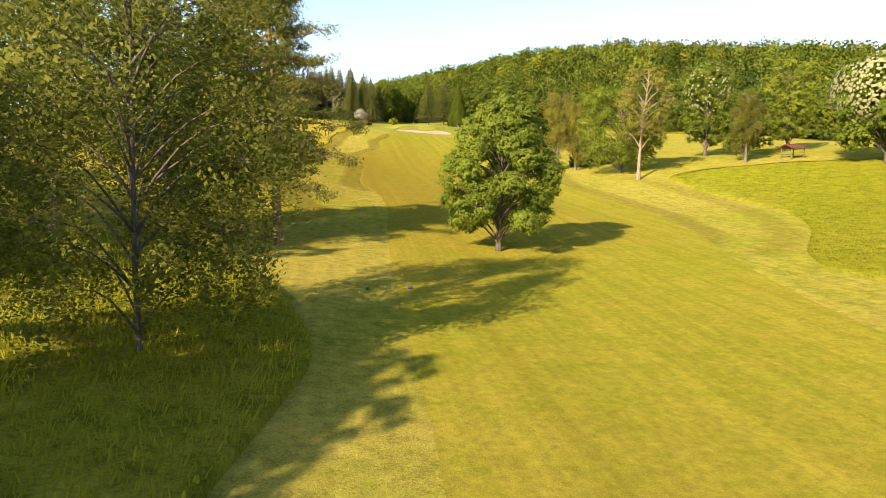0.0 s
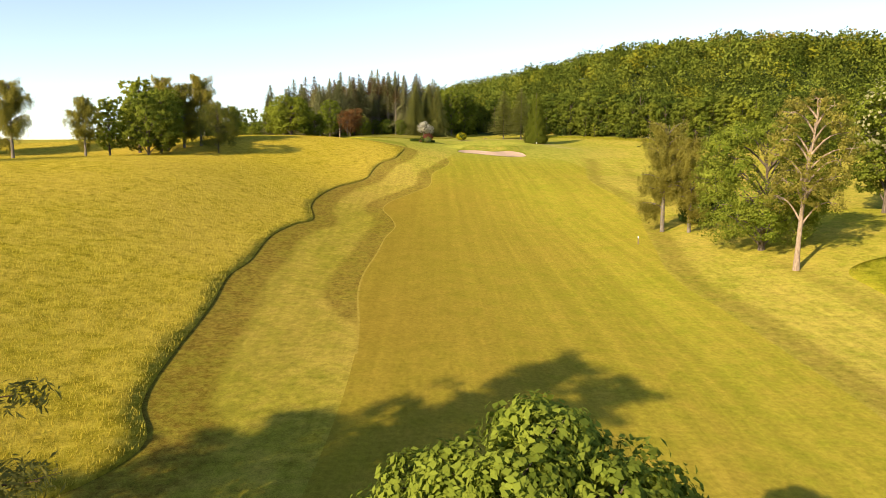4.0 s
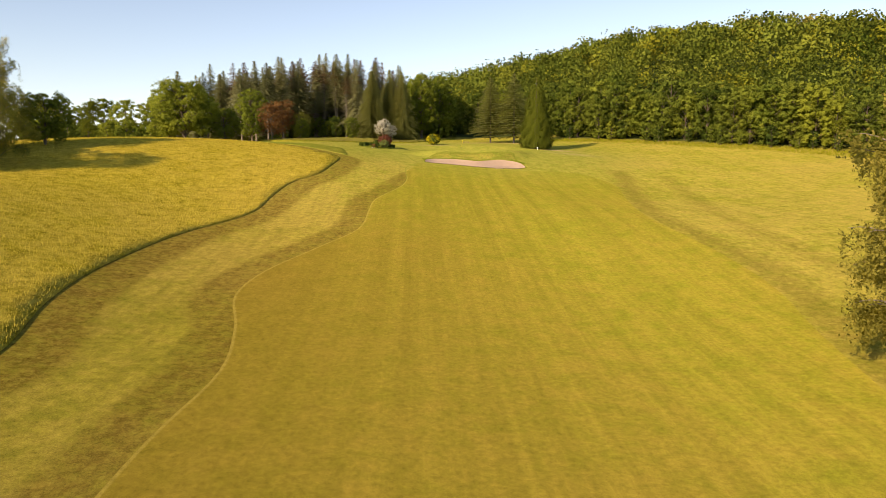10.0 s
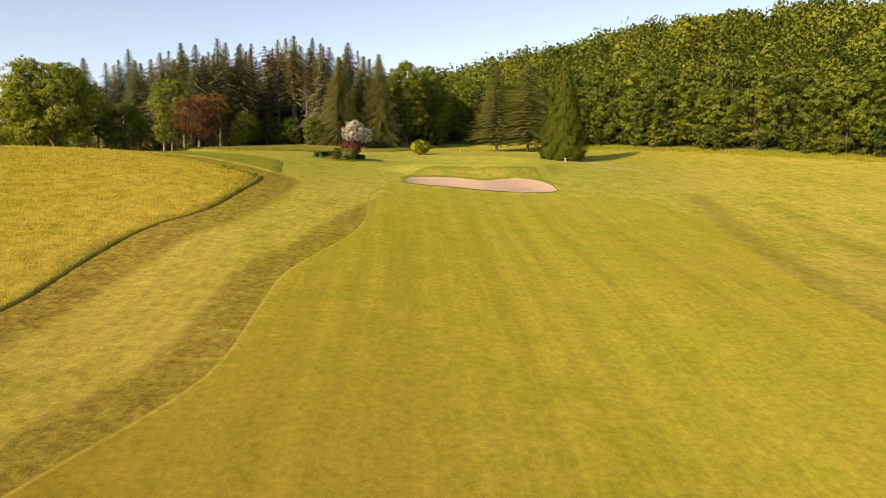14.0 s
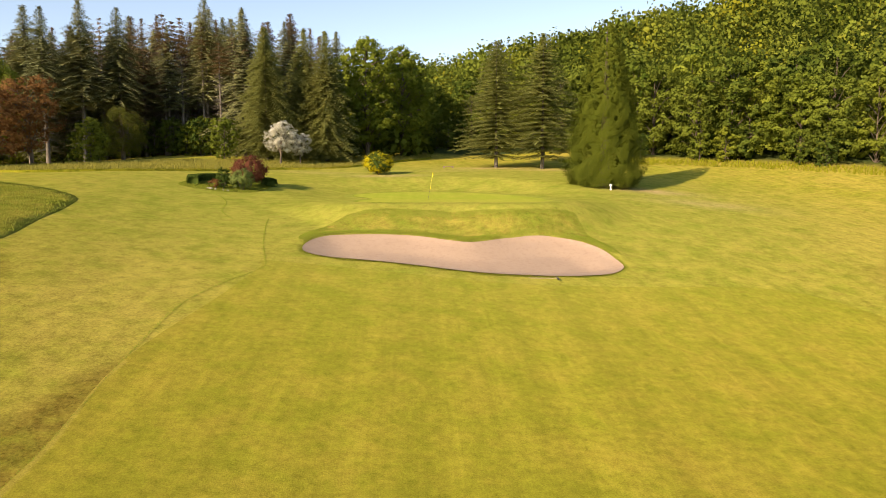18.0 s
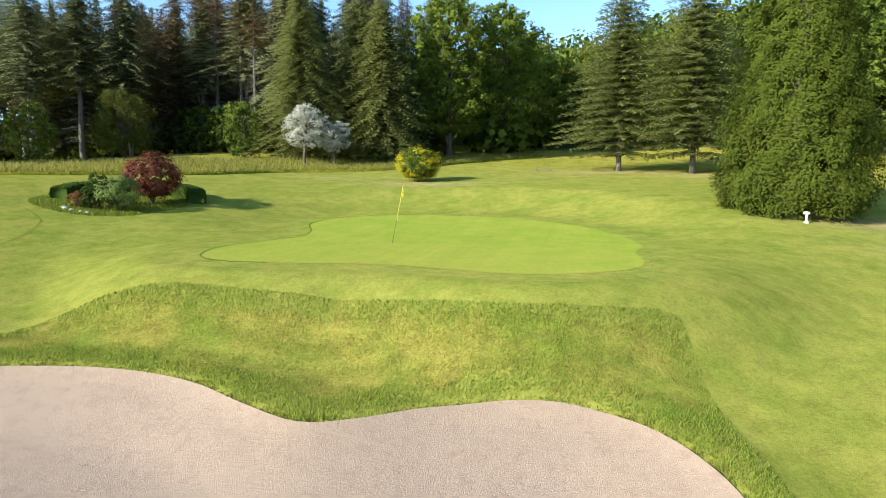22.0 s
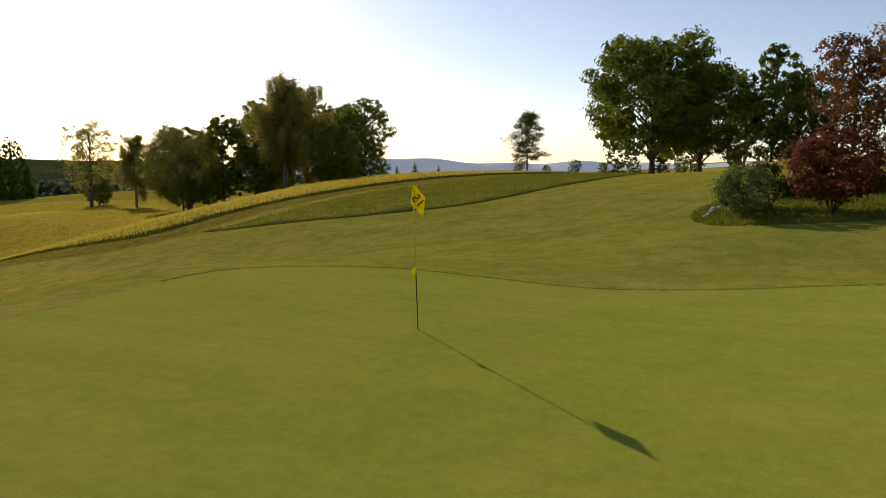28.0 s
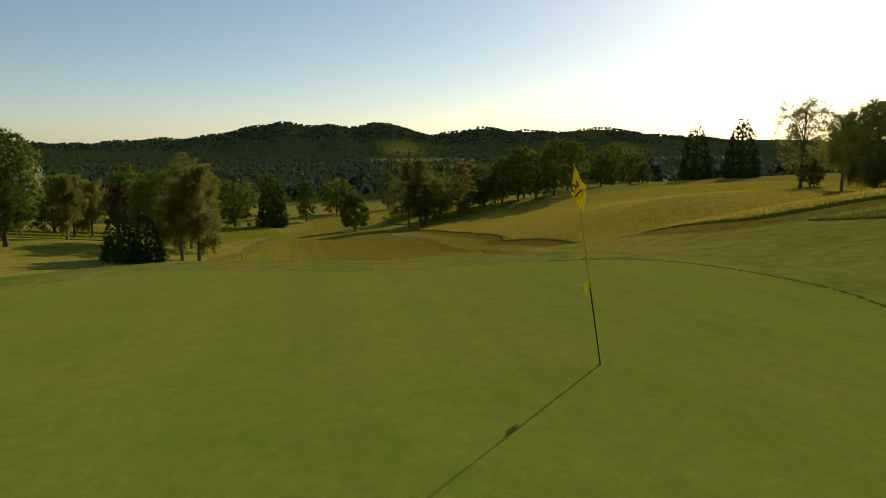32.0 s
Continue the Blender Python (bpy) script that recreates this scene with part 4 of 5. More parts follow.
tagged(new("bunker_lip_grass", mesh_of("bunker_lip_grass", np.stack([l0 - le, l0 + le, l1 + le * 0.4, l1 - le * 0.4], 1).reshape(-1, 3), np.arange(len(lp) * 4).reshape(-1, 4), TURF_BLADE)), "turf hanging over the bunker's edge", "grass", kind="stuff")



def grass_line(name, line, wide, low, high, mat, label, seed, per=90):
    """Longer blades left standing along the edge of a mown surface."""
    rng = np.random.default_rng(seed)
    a, b = line[:-1], line[1:]
    n = np.maximum(2, (np.hypot(*(b - a).T) * per).astype(int))
    p = np.repeat(a, n, 0) + np.repeat(b - a, n, 0) * rng.uniform(0, 1, (n.sum(), 1)) + rng.normal(0, wide, (n.sum(), 2))
    z = land(p[:, 0], p[:, 1]) + 0.02
    k = rng.uniform(0, 6.28, len(p))
    e = np.stack([np.cos(k) * 0.012, np.sin(k) * 0.012, 0 * k], 1)
    foot = np.column_stack([p, z])
    tip = foot + np.column_stack([rng.normal(0, 0.02, (len(p), 2)), rng.uniform(low, high, len(p))])
    v = np.stack([foot - e, foot + e, tip + e * 0.4, tip - e * 0.4], 1)
    return tagged(new(name, mesh_of(name, v.reshape(-1, 3), np.arange(len(p) * 4).reshape(-1, 4), mat)), label, "grass", kind="stuff")


green_rim = GREEN_LINE + (GREEN_LINE - np.array([1.5, 2.5])) * 0.004
west = green_rim[(GREEN_LINE[:, 0] < -1.6)]
west = west[np.argsort(np.unwrap(np.arctan2(west[:, 1] - 2.5, west[:, 0] - 1.5) % (2 * math.pi)))]
# Darker blades stand in for the shadow line along the green's edge.
grass_line("green_edge_grass", west, 0.015, 0.015, 0.035, BANK_BLADE, "thin line of grass standing in for the green's edge shadow", 31, 80)
grass_line("mower_line", rounded([(-13.6, -53), (-11, -45), (-10.2, -38), (-10.4, -32), (-10.4, -26.5), (-9.6, -23), (-8.5, -20.2), (-8.7, -18.6), (-9.4, -15.5), (-10.2, -11), (-10.6, -8)], 5, False), 0.022, 0.02, 0.05, BANK_BLADE, "dark line of longer grass left by the mower", 32, 40)
grass_line("mower_line", rounded([(-12.6, -9), (-14.0, -6.4), (-14.7, -2.6), (-15.6, -0.2), (-16.8, 1.5), (-19.0, 3.0)], 5, False), 0.022, 0.02, 0.05, BANK_BLADE, "dark line of longer grass left by the mower", 33, 40)

# ---- kinds of tree ----
OAK = broadleaf("oak", 3, 11.0, 5.25, 0.5, 70000, 0.175, LONE_OAK_LEAF, BARK, 42, thick=0.019, taper=0.52, lean=0.05, lobe=(0.19, 0.33))
PINE_A = pine("pine", 5, 18, 6.2, 4.2, PINE_LEAF, PINE_BARK, 36000, 54)
PINE_B = pine("pine_young", 6, 6.6, 2.5, 1.5, CEDAR_LEAF, BARK, 9000, 22)
BIRCH = birch("birch", 7, 17, 4.2, 46000, 0.19, BIRCH_LEAF, GREY_BARK)
BIRCH_GREEN = birch("birch_green", 8, 13, 3.6, 34000, 0.13, HANG_LEAF, PALE_BARK)
DARK = broadleaf("broadleaf_airy", 11, 13.5, 5.8, 0.9, 50000, 0.155, AIRY_LEAF, BARK, 40, thick=0.0085, lobe=(0.2, 0.34), droop=0.75, lean=-0.03)
LIME = broadleaf("broadleaf_bright", 12, 15, 7.8, 0.4, 50000, 0.24, HORNBEAM_LEAF, BARK, 36, thick=0.022, lobe=(0.24, 0.38))
GAUNT = broadleaf("gaunt", 13, 18.2, 4.8, 5, 13000, 0.22, BIRCH_LEAF, PALE_BARK, 20, 0.06, 0.016, lobe=(0.26, 0.42))
ROUND = broadleaf("broadleaf_round", 14, 12, 6.0, 0.4, 20000, 0.32, LIME_LEAF, BARK, 24, thick=0.022, lobe=(0.26, 0.42))
BIG = broadleaf("big_oak", 15, 13.4, 7.2, 1.4, 34000, 0.34, OAK_LEAF, BARK, 34, thick=0.022, lobe=(0.24, 0.38))
TALL = broadleaf("tall_broadleaf", 16, 18, 5.4, 0.8, 22000, 0.34, OAK_LEAF, BARK, 32, thick=0.018, lobe=(0.28, 0.44))
SPARSE = broadleaf("sparse_oak", 18, 17, 6.2, 3.0, 9000, 0.3, BIRCH_LEAF, BARK, 20, thick=0.018)
BROWN = broadleaf("brown_tree", 19, 8.8, 3.7, 1.3, 10000, 0.2, BROWN_LEAF, BARK, 18, thick=0.018)
POPLAR = broadleaf("poplar", 24, 10, 2.6, 1.5, 4800, 0.26, LIME_LEAF, GREY_BARK, 15, thick=0.015)
COPPER = broadleaf("copper_tree", 25, 13, 5, 1.2, 6000, 0.42, RED_LEAF, BARK, 15, thick=0.018)
SEQ = cone_tree("sequoia", 17, 15.3, 3.5, 110000, 0.145, CEDAR_LEAF, BARK, 0.58)
THUJA = cone_tree("thuja", 27, 7.4, 2.4, 14000, 0.24, HEDGE_LEAF, BARK, 0.5)
BIG_THUJA = cone_tree("dark_conifer", 28, 18, 5.4, 24000, 0.42, HEDGE_LEAF, BARK, 0.45)
SPR = [
    spruce("spruce_full", 20, 21, 5.6, 1.6, SPRUCE_LEAF, GREY_BARK, step=0.5, ragged=0.5, full=1.15),
    spruce("spruce_bare", 21, 22, 5.2, 8, SPRUCE_LEAF, GREY_BARK, step=0.5, ragged=0.55, dead=2, full=1.1),
    spruce("spruce_dry", 22, 21, 5.1, 6, DEAD_LEAF, GREY_BARK, step=0.52, ragged=0.6, dead=4, full=0.95),
]
POLE = spruce("dead_spruce", 26, 20, 3.2, 14.5, DEAD_LEAF, GREY_BARK, step=0.7, ragged=0.7, dead=5, full=0.7)
LIGHT_SPRUCE = spruce("light_spruce", 23, 17, 5.2, 0.9, FIR_LEAF, GREY_BARK, step=0.36, droop=0.5, ragged=0.4, dense=1.4, full=1.1)
FIR = spruce("fir", 31, 16, 6.3, 1.5, FIR_LEAF, GREY_BARK, step=0.56, droop=0.2, dense=1.7, ragged=0.38, full=0.8)
FAR_TALL = broadleaf("far_tall_broadleaf", 76, 18, 5.4, 0.6, 8000, 0.55, OAK_LEAF, BARK, 24, thick=0.018, twigs=False, lobe=(0.3, 0.46))
FAR_BIG = broadleaf("far_big_broadleaf", 75, 13.4, 7.2, 0.6, 8000, 0.55, OAK_LEAF, BARK, 24, thick=0.022, twigs=False, lobe=(0.28, 0.44))
WOOD = [broadleaf("woodland_" + "abcdef"[k], 40 + k, 15, 5.9, -1.0, 11000, 0.42, (WOOD_LEAF, OAK_LEAF, LIME_LEAF, WOOD_LEAF, WOOD_LEAF, OAK_LEAF)[k], BARK, 20, thick=0.013, twigs=False, grain=0.2, lobe=(0.3, 0.46)) for k in range(6)]
SHRUB = [broadleaf("shrub_" + "abc"[k], 60 + k, 15, 5.6, -1.0, 3600, 0.6, (WOOD_LEAF, HEDGE_LEAF, OAK_LEAF)[k], BARK, 11, thick=0.013, twigs=False) for k in range(3)]
BACK = [broadleaf("back_" + "abc"[k], 64 + k, 15, 5.6, -1.0, 4200, 0.6, (WOOD_LEAF, OAK_LEAF, WOOD_LEAF)[k], BARK, 16, thick=0.013, twigs=False, grain=0.2) for k in range(3)]

# ---- trees by the tees ----
plant("oak_tree", OAK, -12.6, -185.4, "round-crowned green oak standing alone on the mown grass", turn=0.0)
plant("pine_tree", PINE_A, -27.6, -185.0, "tall Scots pine with a bare reddish trunk", scale=1.03)
plant("pine_tree", PINE_A, -30.6, -182.6, "Scots pine with tangled dead lower boughs", turn=2.4, scale=1.05)
plant("small_tree", DARK, -32.2, -183.6, "dark leafy tree under the pines", scale=1.05, turn=1)
plant("birch_tree", BIRCH_GREEN, -33.6, -188.6, "pale-barked birch with hanging bright leaves", turn=1, scale=1.35)
plant("birch_tree", BIRCH_GREEN, -38.5, -193, "pale-barked birch with hanging bright leaves", turn=3, scale=1.25)
plant("broadleaf_tree", DARK, -29.6, -210, "dark spreading tree in the long grass", turn=4)
plant("broadleaf_tree", DARK, -45, -199, "dark leafy tree behind the long grass", turn=2, scale=0.95)
# Added out of the opening view for the shade they cast on the rough.
for x, y, k in ((-46.6, -229.9, 0.95), (-42.9, -231.9, 0.76), (-43, -234.6, 0.72), (-43.4, -240, 0.64), (-47.5, -236, 0.8), (-58, -221, 0.6), (-62, -216, 0.6)):
    plant("broadleaf_tree", FAR_TALL, x, y, "leafy tree added to shade the start rough", group="trees by the tees", turn=x, scale=k)
plant("pine_tree", PINE_A, -44, -190, "Scots pine above the long rough", turn=4, scale=0.9)
# ---- right of the fairway ----
plant("birch_tree", BIRCH, 17.8, -102, "tall grey-green birch beside the fairway", turn=2)
plant("birch_tree", BIRCH, 20.6, -104.5, "slimmer birch close behind another", turn=4.3, scale=0.85)
plant("hornbeam_tree", LIME, 23.2, -119.8, "broad bright-green tree with boughs to the ground")
plant("gaunt_tree", GAUNT, 22.6, -128.6, "tall thin tree with a bare pale trunk and sparse leaves")
plant("thuja", THUJA, 24.2, -97.5, "dark rounded thuja beside the birch", "shrub", "thujas", turn=1)
plant("thuja", THUJA, 27.8, -97.8, "dark rounded thuja beside the birch", "shrub", "thujas", scale=1.08)
plant("broadleaf_tree", TALL, 45.7, -106.6, "large dark tree with white blossom near its top")
plant("broadleaf_tree", ROUND, 50.5, -112, "leafy green tree beside a blossoming one", turn=2)
plant("birch_tree", BIRCH, 42.8, -125, "light-leaved birch on the bank", turn=1, scale=0.76)
plant("blossom_tree", BIG, 58.5, -137, "spreading tree covered in pale blossom", scale=1.25)
plant("copper_tree", COPPER, 49, -188, "dark red-leaved tree beyond the fairway trees")
plant("broadleaf_tree", TALL, 62, -108, "tall dark tree at the edge of the meadow", turn=3)

rng = np.random.default_rng(77)


def blossom(name, host, radius, height, n, size):
    """Pale flower heads on the outer crown of a tree."""
    at = ball(rng, n, 0.9) * np.array([radius, radius, height * 0.35]) + np.array([0, 0, height * 0.66])
    v, f = leaves(rng, at, np.full(n, size), at - np.array([0, 0, height * 0.66]), 0.4, 0.8)
    part_mesh(name, leafy(name, v, f, BLOSSOM_LEAF, at - np.array([0, 0, height * 0.66])), host, "pale blossom on the outer twigs")


for ob in list(scene.objects):
    if ob.get("label", "").startswith("large dark tree with white"):
        blossom("blossom", ob, 4.8, 18, 500, 0.5)
    if ob.get("label", "").startswith("spreading tree covered"):
        blossom("blossom", ob, 7.0, 13.5, 2600, 0.45)

# ---- left of the fairway ----
plant("round_tree", ROUND, -67.6, -64, "round bright-green tree in the meadow")
plant("round_tree", DARK, -57, -55.5, "round dark tree in the meadow", turn=2, scale=0.8)
plant("birch_tree", BIRCH, -63.7, -45.5, "tall feathery birch over darker trees", turn=3)
plant("birch_tree", BIRCH, -71, -47, "tall feathery birch in a clump", turn=0.5, scale=1.0)
plant("birch_tree", BIRCH, -66.5, -48, "feathery birch in a clump", turn=5, scale=0.9)
plant("broadleaf_tree", TALL, -68, -53, "dark tree between the birches", turn=1, scale=0.72)
plant("birch_tree", BIRCH, -76, -71, "light birch at the edge of a clump", turn=1.4, scale=0.72)
plant("round_tree", ROUND, -61, -37, "low bright tree before taller ones", turn=4, scale=0.62)
plant("tall_tree", TALL, -106, -57, "tall dark tree on the rise", turn=2, scale=1.05)
plant("tall_tree", TALL, -101, -62, "tall dark tree on the rise", turn=5, scale=1.0)
plant("tall_tree", TALL, -115, -66, "tall dark tree on the rise", turn=4, scale=1.05)
plant("sparse_oak", SPARSE, -91, -108.5, "thin-leaved oak standing in the meadow")
plant("round_tree", ROUND, -96, -112, "low round tree beside a thin oak", turn=1, scale=0.6)
plant("birch_tree", BIRCH, -80, -86, "light birch beside a thin oak", turn=2.2, scale=0.82)
plant("broadleaf_tree", FAR_TALL, -74, -66, "dark tree in the meadow's clump", turn=2, scale=0.62)
plant("broadleaf_tree", FAR_TALL, -67.5, -58, "dark tree in the meadow's clump", turn=4, scale=0.72)
plant("broadleaf_tree", FAR_TALL, -73, -55, "dark tree in the meadow's clump", turn=1, scale=0.85)
plant("poplar_tree", POPLAR, -80, 7, "pale thin-leaved tree behind the oak", turn=1, scale=1.0)
for x, y, k in ((-97, -25, 0.2), (-98, -20.6, 0.17), (-98.9, -16.4, 0.22), (-99.4, -12.1, 0.18), (-99.8, -7.7, 0.23), (-99.9, -1, 0.2), (-99.9, 6.5, 0.27), (-99.6, 10, 0.25), (-99.2, 13.6, 0.3)):
    plant("shrub", BACK[0], x, y, "dark shrub beyond the crest", "shrub", "shrubs behind the crest", scale=k, turn=x * 3)
plant("young_pine", PINE_B, -65, -15.2, "small wind-bent pine on the crest")
plant("big_oak", BIG, -53.2, -1.2, "great dark spreading oak on the crest", scale=0.88)
plant("big_oak", BIG, -57.5, 2.6, "oak behind a greater one", turn=2, scale=0.7)
plant("poplar_tree", POPLAR, -51.5, 8, "thin light-leaved tree at the wood's end")
plant("round_tree", ROUND, -48.5, 9.5, "low leafy tree at the wood's end", turn=1, scale=0.6)
plant("brown_tree", BROWN, -39.2, 11.6, "half-bare tree with brown leaves", turn=1, scale=0.9)
plant("brown_tree", BROWN, -37.6, 15.2, "copper-brown tree before the spruces", turn=3, scale=1.0)
plant("broadleaf_tree", TALL, -46, 23, "tall green tree behind the brown ones", turn=3, scale=0.68)
plant("broadleaf_tree", WOOD[2], -34.2, 20, "small bright tree at the spruces' foot", scale=0.33)
plant("broadleaf_tree", DARK, -36.5, 34, "leafy green tree at the spruces' foot", scale=0.5, turn=2)
plant("broadleaf_tree", WOOD[0], -24.5, 35, "low leafy tree before dark spruces", scale=0.36, turn=2)

# ---- the wood behind the green ----
plant("light_spruce", LIGHT_SPRUCE, -19.6, 37, "light green full-skirted spruce", "tree", turn=1)
plant("light_spruce", LIGHT_SPRUCE, -12.3, 39.5, "narrow light green spruce with a bare foot", "tree", turn=3, scale=1.02)
plant("light_spruce", LIGHT_SPRUCE, -15.4, 42, "light spruce close behind others", "tree", turn=4, scale=1.05)
plant("broadleaf_tree", TALL, -7.4, 47, "full green tree beside the spruces", turn=2, scale=0.98)
plant("broadleaf_tree", TALL, -2.5, 54, "dark green tree at the back of the lawn", turn=5, scale=0.95)
plant("fir_tree", FIR, 9.5, 34, "broad blue-grey fir with layered boughs", group="firs")
plant("fir_tree", FIR, 15, 32, "broad fir with layered boughs and a bare foot", group="firs", turn=2.2, scale=1.05)
plant("sequoia_tree", SEQ, 16.8, 10.8, "dense dark green conical sequoia clothed to the ground")
rng = np.random.default_rng(9)
spots = []
while len(spots) < 62:
    x, y = rng.uniform(-62, -13), rng.uniform(40, 76)
    if y < 41 + max(0, x + 24) * 0.7 - min(0, x + 44) * 0.2 or any((x - a) ** 2 + (y - b) ** 2 < 9 for a, b in spots):
        continue
    spots.append((x, y))
    kind = SPR[(0, 1, 2, 1, 2)[len(spots) % 5]]
    what = "dark full spruce in the stand" if kind is SPR[0] else "bare-stemmed spruce in the stand" if kind is SPR[1] else "half-dead brownish spruce in the stand"
    plant("spruce_tree", kind, x, y, what, group="spruce stand", scale=rng.uniform(0.66, 0.96) + (y - 40) * 0.004, turn=rng.uniform(0, 6))
for k in range(34):
    x, y = rng.uniform(-60, -18), rng.uniform(39, 58)
    if y > 40.5 + max(0, x + 24) * 0.7:
        plant("dead_spruce", POLE, x, y, "bare grey trunk of a dead spruce", group="dead spruces", scale=rng.uniform(0.7, 0.98), turn=rng.uniform(0, 6))
for x, y, k in ((-44, 31, 0.84), (-41, 34, 0.9), (-47.5, 34, 0.88), (-50.5, 32, 0.8), (-37.5, 36.5, 0.86)):
    plant("spruce_tree", SPR[1], x, y, "tall bare-stemmed spruce at the stand's corner", group="wood end", scale=k, turn=x)
for k in range(12):
    x, y = -70 + 2.2 * k + rng.normal(0, 1), 40 + rng.uniform(-5, 6)
    plant("spruce_tree", SPR[k % 2], x, y, "tall spruce at the end of the stand", group="wood end", scale=rng.uniform(0.72, 0.85), turn=rng.uniform(0, 6))
for k in range(64):
    x, y = -62 + 0.84 * k + rng.normal(0, 0.8), 39.5 + rng.uniform(-2, 10) + max(0, 0.84 * k - 38) * 0.75
    plant("undergrowth_shrub", SHRUB[k % 3], x, y, "leafy shrub in the shade under spruces", "shrub", "undergrowth", scale=rng.uniform(0.2, 0.42), turn=rng.uniform(0, 6))
edge_line = rounded([(-1, 62), (6, 72), (14, 68), (22, 57), (30, 47), (38, 40), (47, 33.5), (57, 27), (66, 21), (76, 13.5), (88, 0), (98, -18), (108, -42), (116, -70), (122, -100), (126, -150), (126, -215)], 12, False)
step = np.concatenate([[0], np.cumsum(np.hypot(*np.diff(edge_line, axis=0).T))])
for row, (off, gap) in enumerate(((3.0, 4.6), (9.5, 5.5))):
    for s0 in np.arange(2 + row * 2, step[-1] - (0 if row == 0 else 150), gap):
        x, y = np.interp(s0, step, edge_line[:, 0]), np.interp(s0, step, edge_line[:, 1])
        q = np.array([np.interp(s0 + 1, step, edge_line[:, 0]) - x, np.interp(s0 + 1, step, edge_line[:, 1]) - y])
        q /= np.linalg.norm(q) + 1e-9
        x, y = x - q[1] * off + rng.normal(0, 0.7), y + q[0] * off + rng.normal(0, 0.7)
        if row == 0 and s0 < 190:
            plant("undergrowth_shrub", SHRUB[rng.integers(3)], x + q[1] * 3 + rng.normal(0, 0.8), y - q[0] * 3 + rng.normal(0, 0.8), "leafy shrub at the foot of the wood", "shrub", "wood edge shrubs", scale=rng.uniform(0.22, 0.36), turn=rng.uniform(0, 6))
        plant("woodland_tree", WOOD[rng.integers(6)] if row == 0 and s0 < 200 else BACK[rng.integers(3)], x, y, "leafy tree on the edge of the wood", group="wood edge", scale=rng.uniform(0.72, 0.98) + 0.08 * row, turn=rng.uniform(0, 6))


# ---- far woods ----
def woods(name, xs, ys, label, seed, sprays, size, tall, mat, sink=0.0):
    """A far wood: lobed crowns of leaf sprays, joined."""
    rng = np.random.default_rng(seed)
    z = land(xs, ys)
    pieces, softs, tone, warm = [], [], [], []
    for x, y, h in zip(xs, ys, z):
        t = tall * rng.uniform(0.7, 1.2)
        r = t * rng.uniform(0.36, 0.54)
        k = max(5, min(16, sprays // 14))
        hub = ball(rng, k, 0.95)
        hub[:, 2] = np.where(hub[:, 2] < -0.35, -hub[:, 2], hub[:, 2])
        hub *= rng.uniform(0.55, 0.75, (k, 1))
        own = rng.integers(0, k, sprays)
        b = ball(rng, sprays, 0.75)
        p = hub[own] + b * 0.36
        at = np.array([x, y, h + t * 0.42 - sink]) + p * np.array([r, r, t * 0.52])
        pieces.append(leaves(rng, at, np.full(sprays, size) * rng.uniform(0.85, 1.15), b * 0.45, 0.05, 0.95))
        softs.append(0.45 * b + 1.0 * p + np.array([0, 0, 0.05]))
        tone.append(np.repeat(rng.normal(0, 0.38) + rng.normal(0, 0.18, k)[own], 4))
        warm.append(np.full(sprays * 4, max(0.0, rng.normal(-0.22, 0.46))))
    v, f = join(pieces)
    return tagged(new(name, leafy(name, v, f, mat, np.concatenate(softs), {"tone": np.concatenate(tone), "warm": np.clip(np.concatenate(warm), 0, 0.6)}, 0.14)), label, "wood", kind="stuff")


WOOD_LINE = np.concatenate([edge_line, [(600, -215), (600, 600), (-160, 600), (-160, 85), (-66, 82), (-10, 82)]])


def hill_spots(seed, gap, lo, hi):
    """Places of the hill's trees: a jittered lattice between two distances from the wood's edge."""
    rng = np.random.default_rng(seed)
    x, y = np.meshgrid(np.arange(-140, 460, gap), np.arange(-230, 460, gap * 0.87))
    x[1::2] += gap / 2
    x, y = x.ravel() + rng.normal(0, gap * 0.33, x.size), y.ravel() + rng.normal(0, gap * 0.33, x.size)
    d = -distance(x, y, WOOD_LINE)
    ok = (d > lo) & (d < hi) & (x * 0.35 + y * 0.4 > -75) & (x > -40)
    mixed = rng.permutation(np.where(ok)[0])
    return x[mixed], y[mixed]


hx, hy = hill_spots(3, 7.6, 13, 58)
h1 = int(len(hx) * 0.6)
woods("hill_wood_front", hx[:h1], hy[:h1], "fresh green leafy woodland on the lower hillside", 3, 460, 0.62, 15, WOOD_LEAF)
woods("hill_wood_lighter", hx[h1:], hy[h1:], "yellow-green leafy woodland on the lower hillside", 13, 460, 0.62, 14.5, LIME_LEAF)
sx, sy = np.random.default_rng(71).uniform(-66, 0, 90), np.random.default_rng(72).uniform(52, 92, 90)
woods("stand_understorey", sx, sy, "young leafy trees behind the spruce stand", 25, 90, 1.1, 9, WOOD_LEAF, 2.3)
sx, sy = np.random.default_rng(73).uniform(-135, -10, 120), np.random.default_rng(74).uniform(84, 112, 120)
woods("stand_back_wood", sx, sy, "dark leafy wood behind the spruces", 26, 70, 1.5, 11, OAK_LEAF, 3.0)
hx, hy = hill_spots(5, 9.0, 58, 135)
h1 = int(len(hx) * 0.7)
woods("hill_wood_middle", hx[:h1], hy[:h1], "mixed leafy woodland half way up the hill", 23, 280, 0.9, 14.5, WOOD_LEAF)
woods("hill_wood_pale", hx[h1:], hy[h1:], "paler leafy trees half way up the hill", 33, 280, 0.9, 14, LIME_LEAF)
hx, hy = hill_spots(7, 10.0, 135, 250)
h1 = int(len(hx) * 0.65)
woods("hill_wood_upper", hx[:h1], hy[:h1], "mixed woodland up to the hill's crest", 27, 160, 1.25, 14.5, WOOD_LEAF)
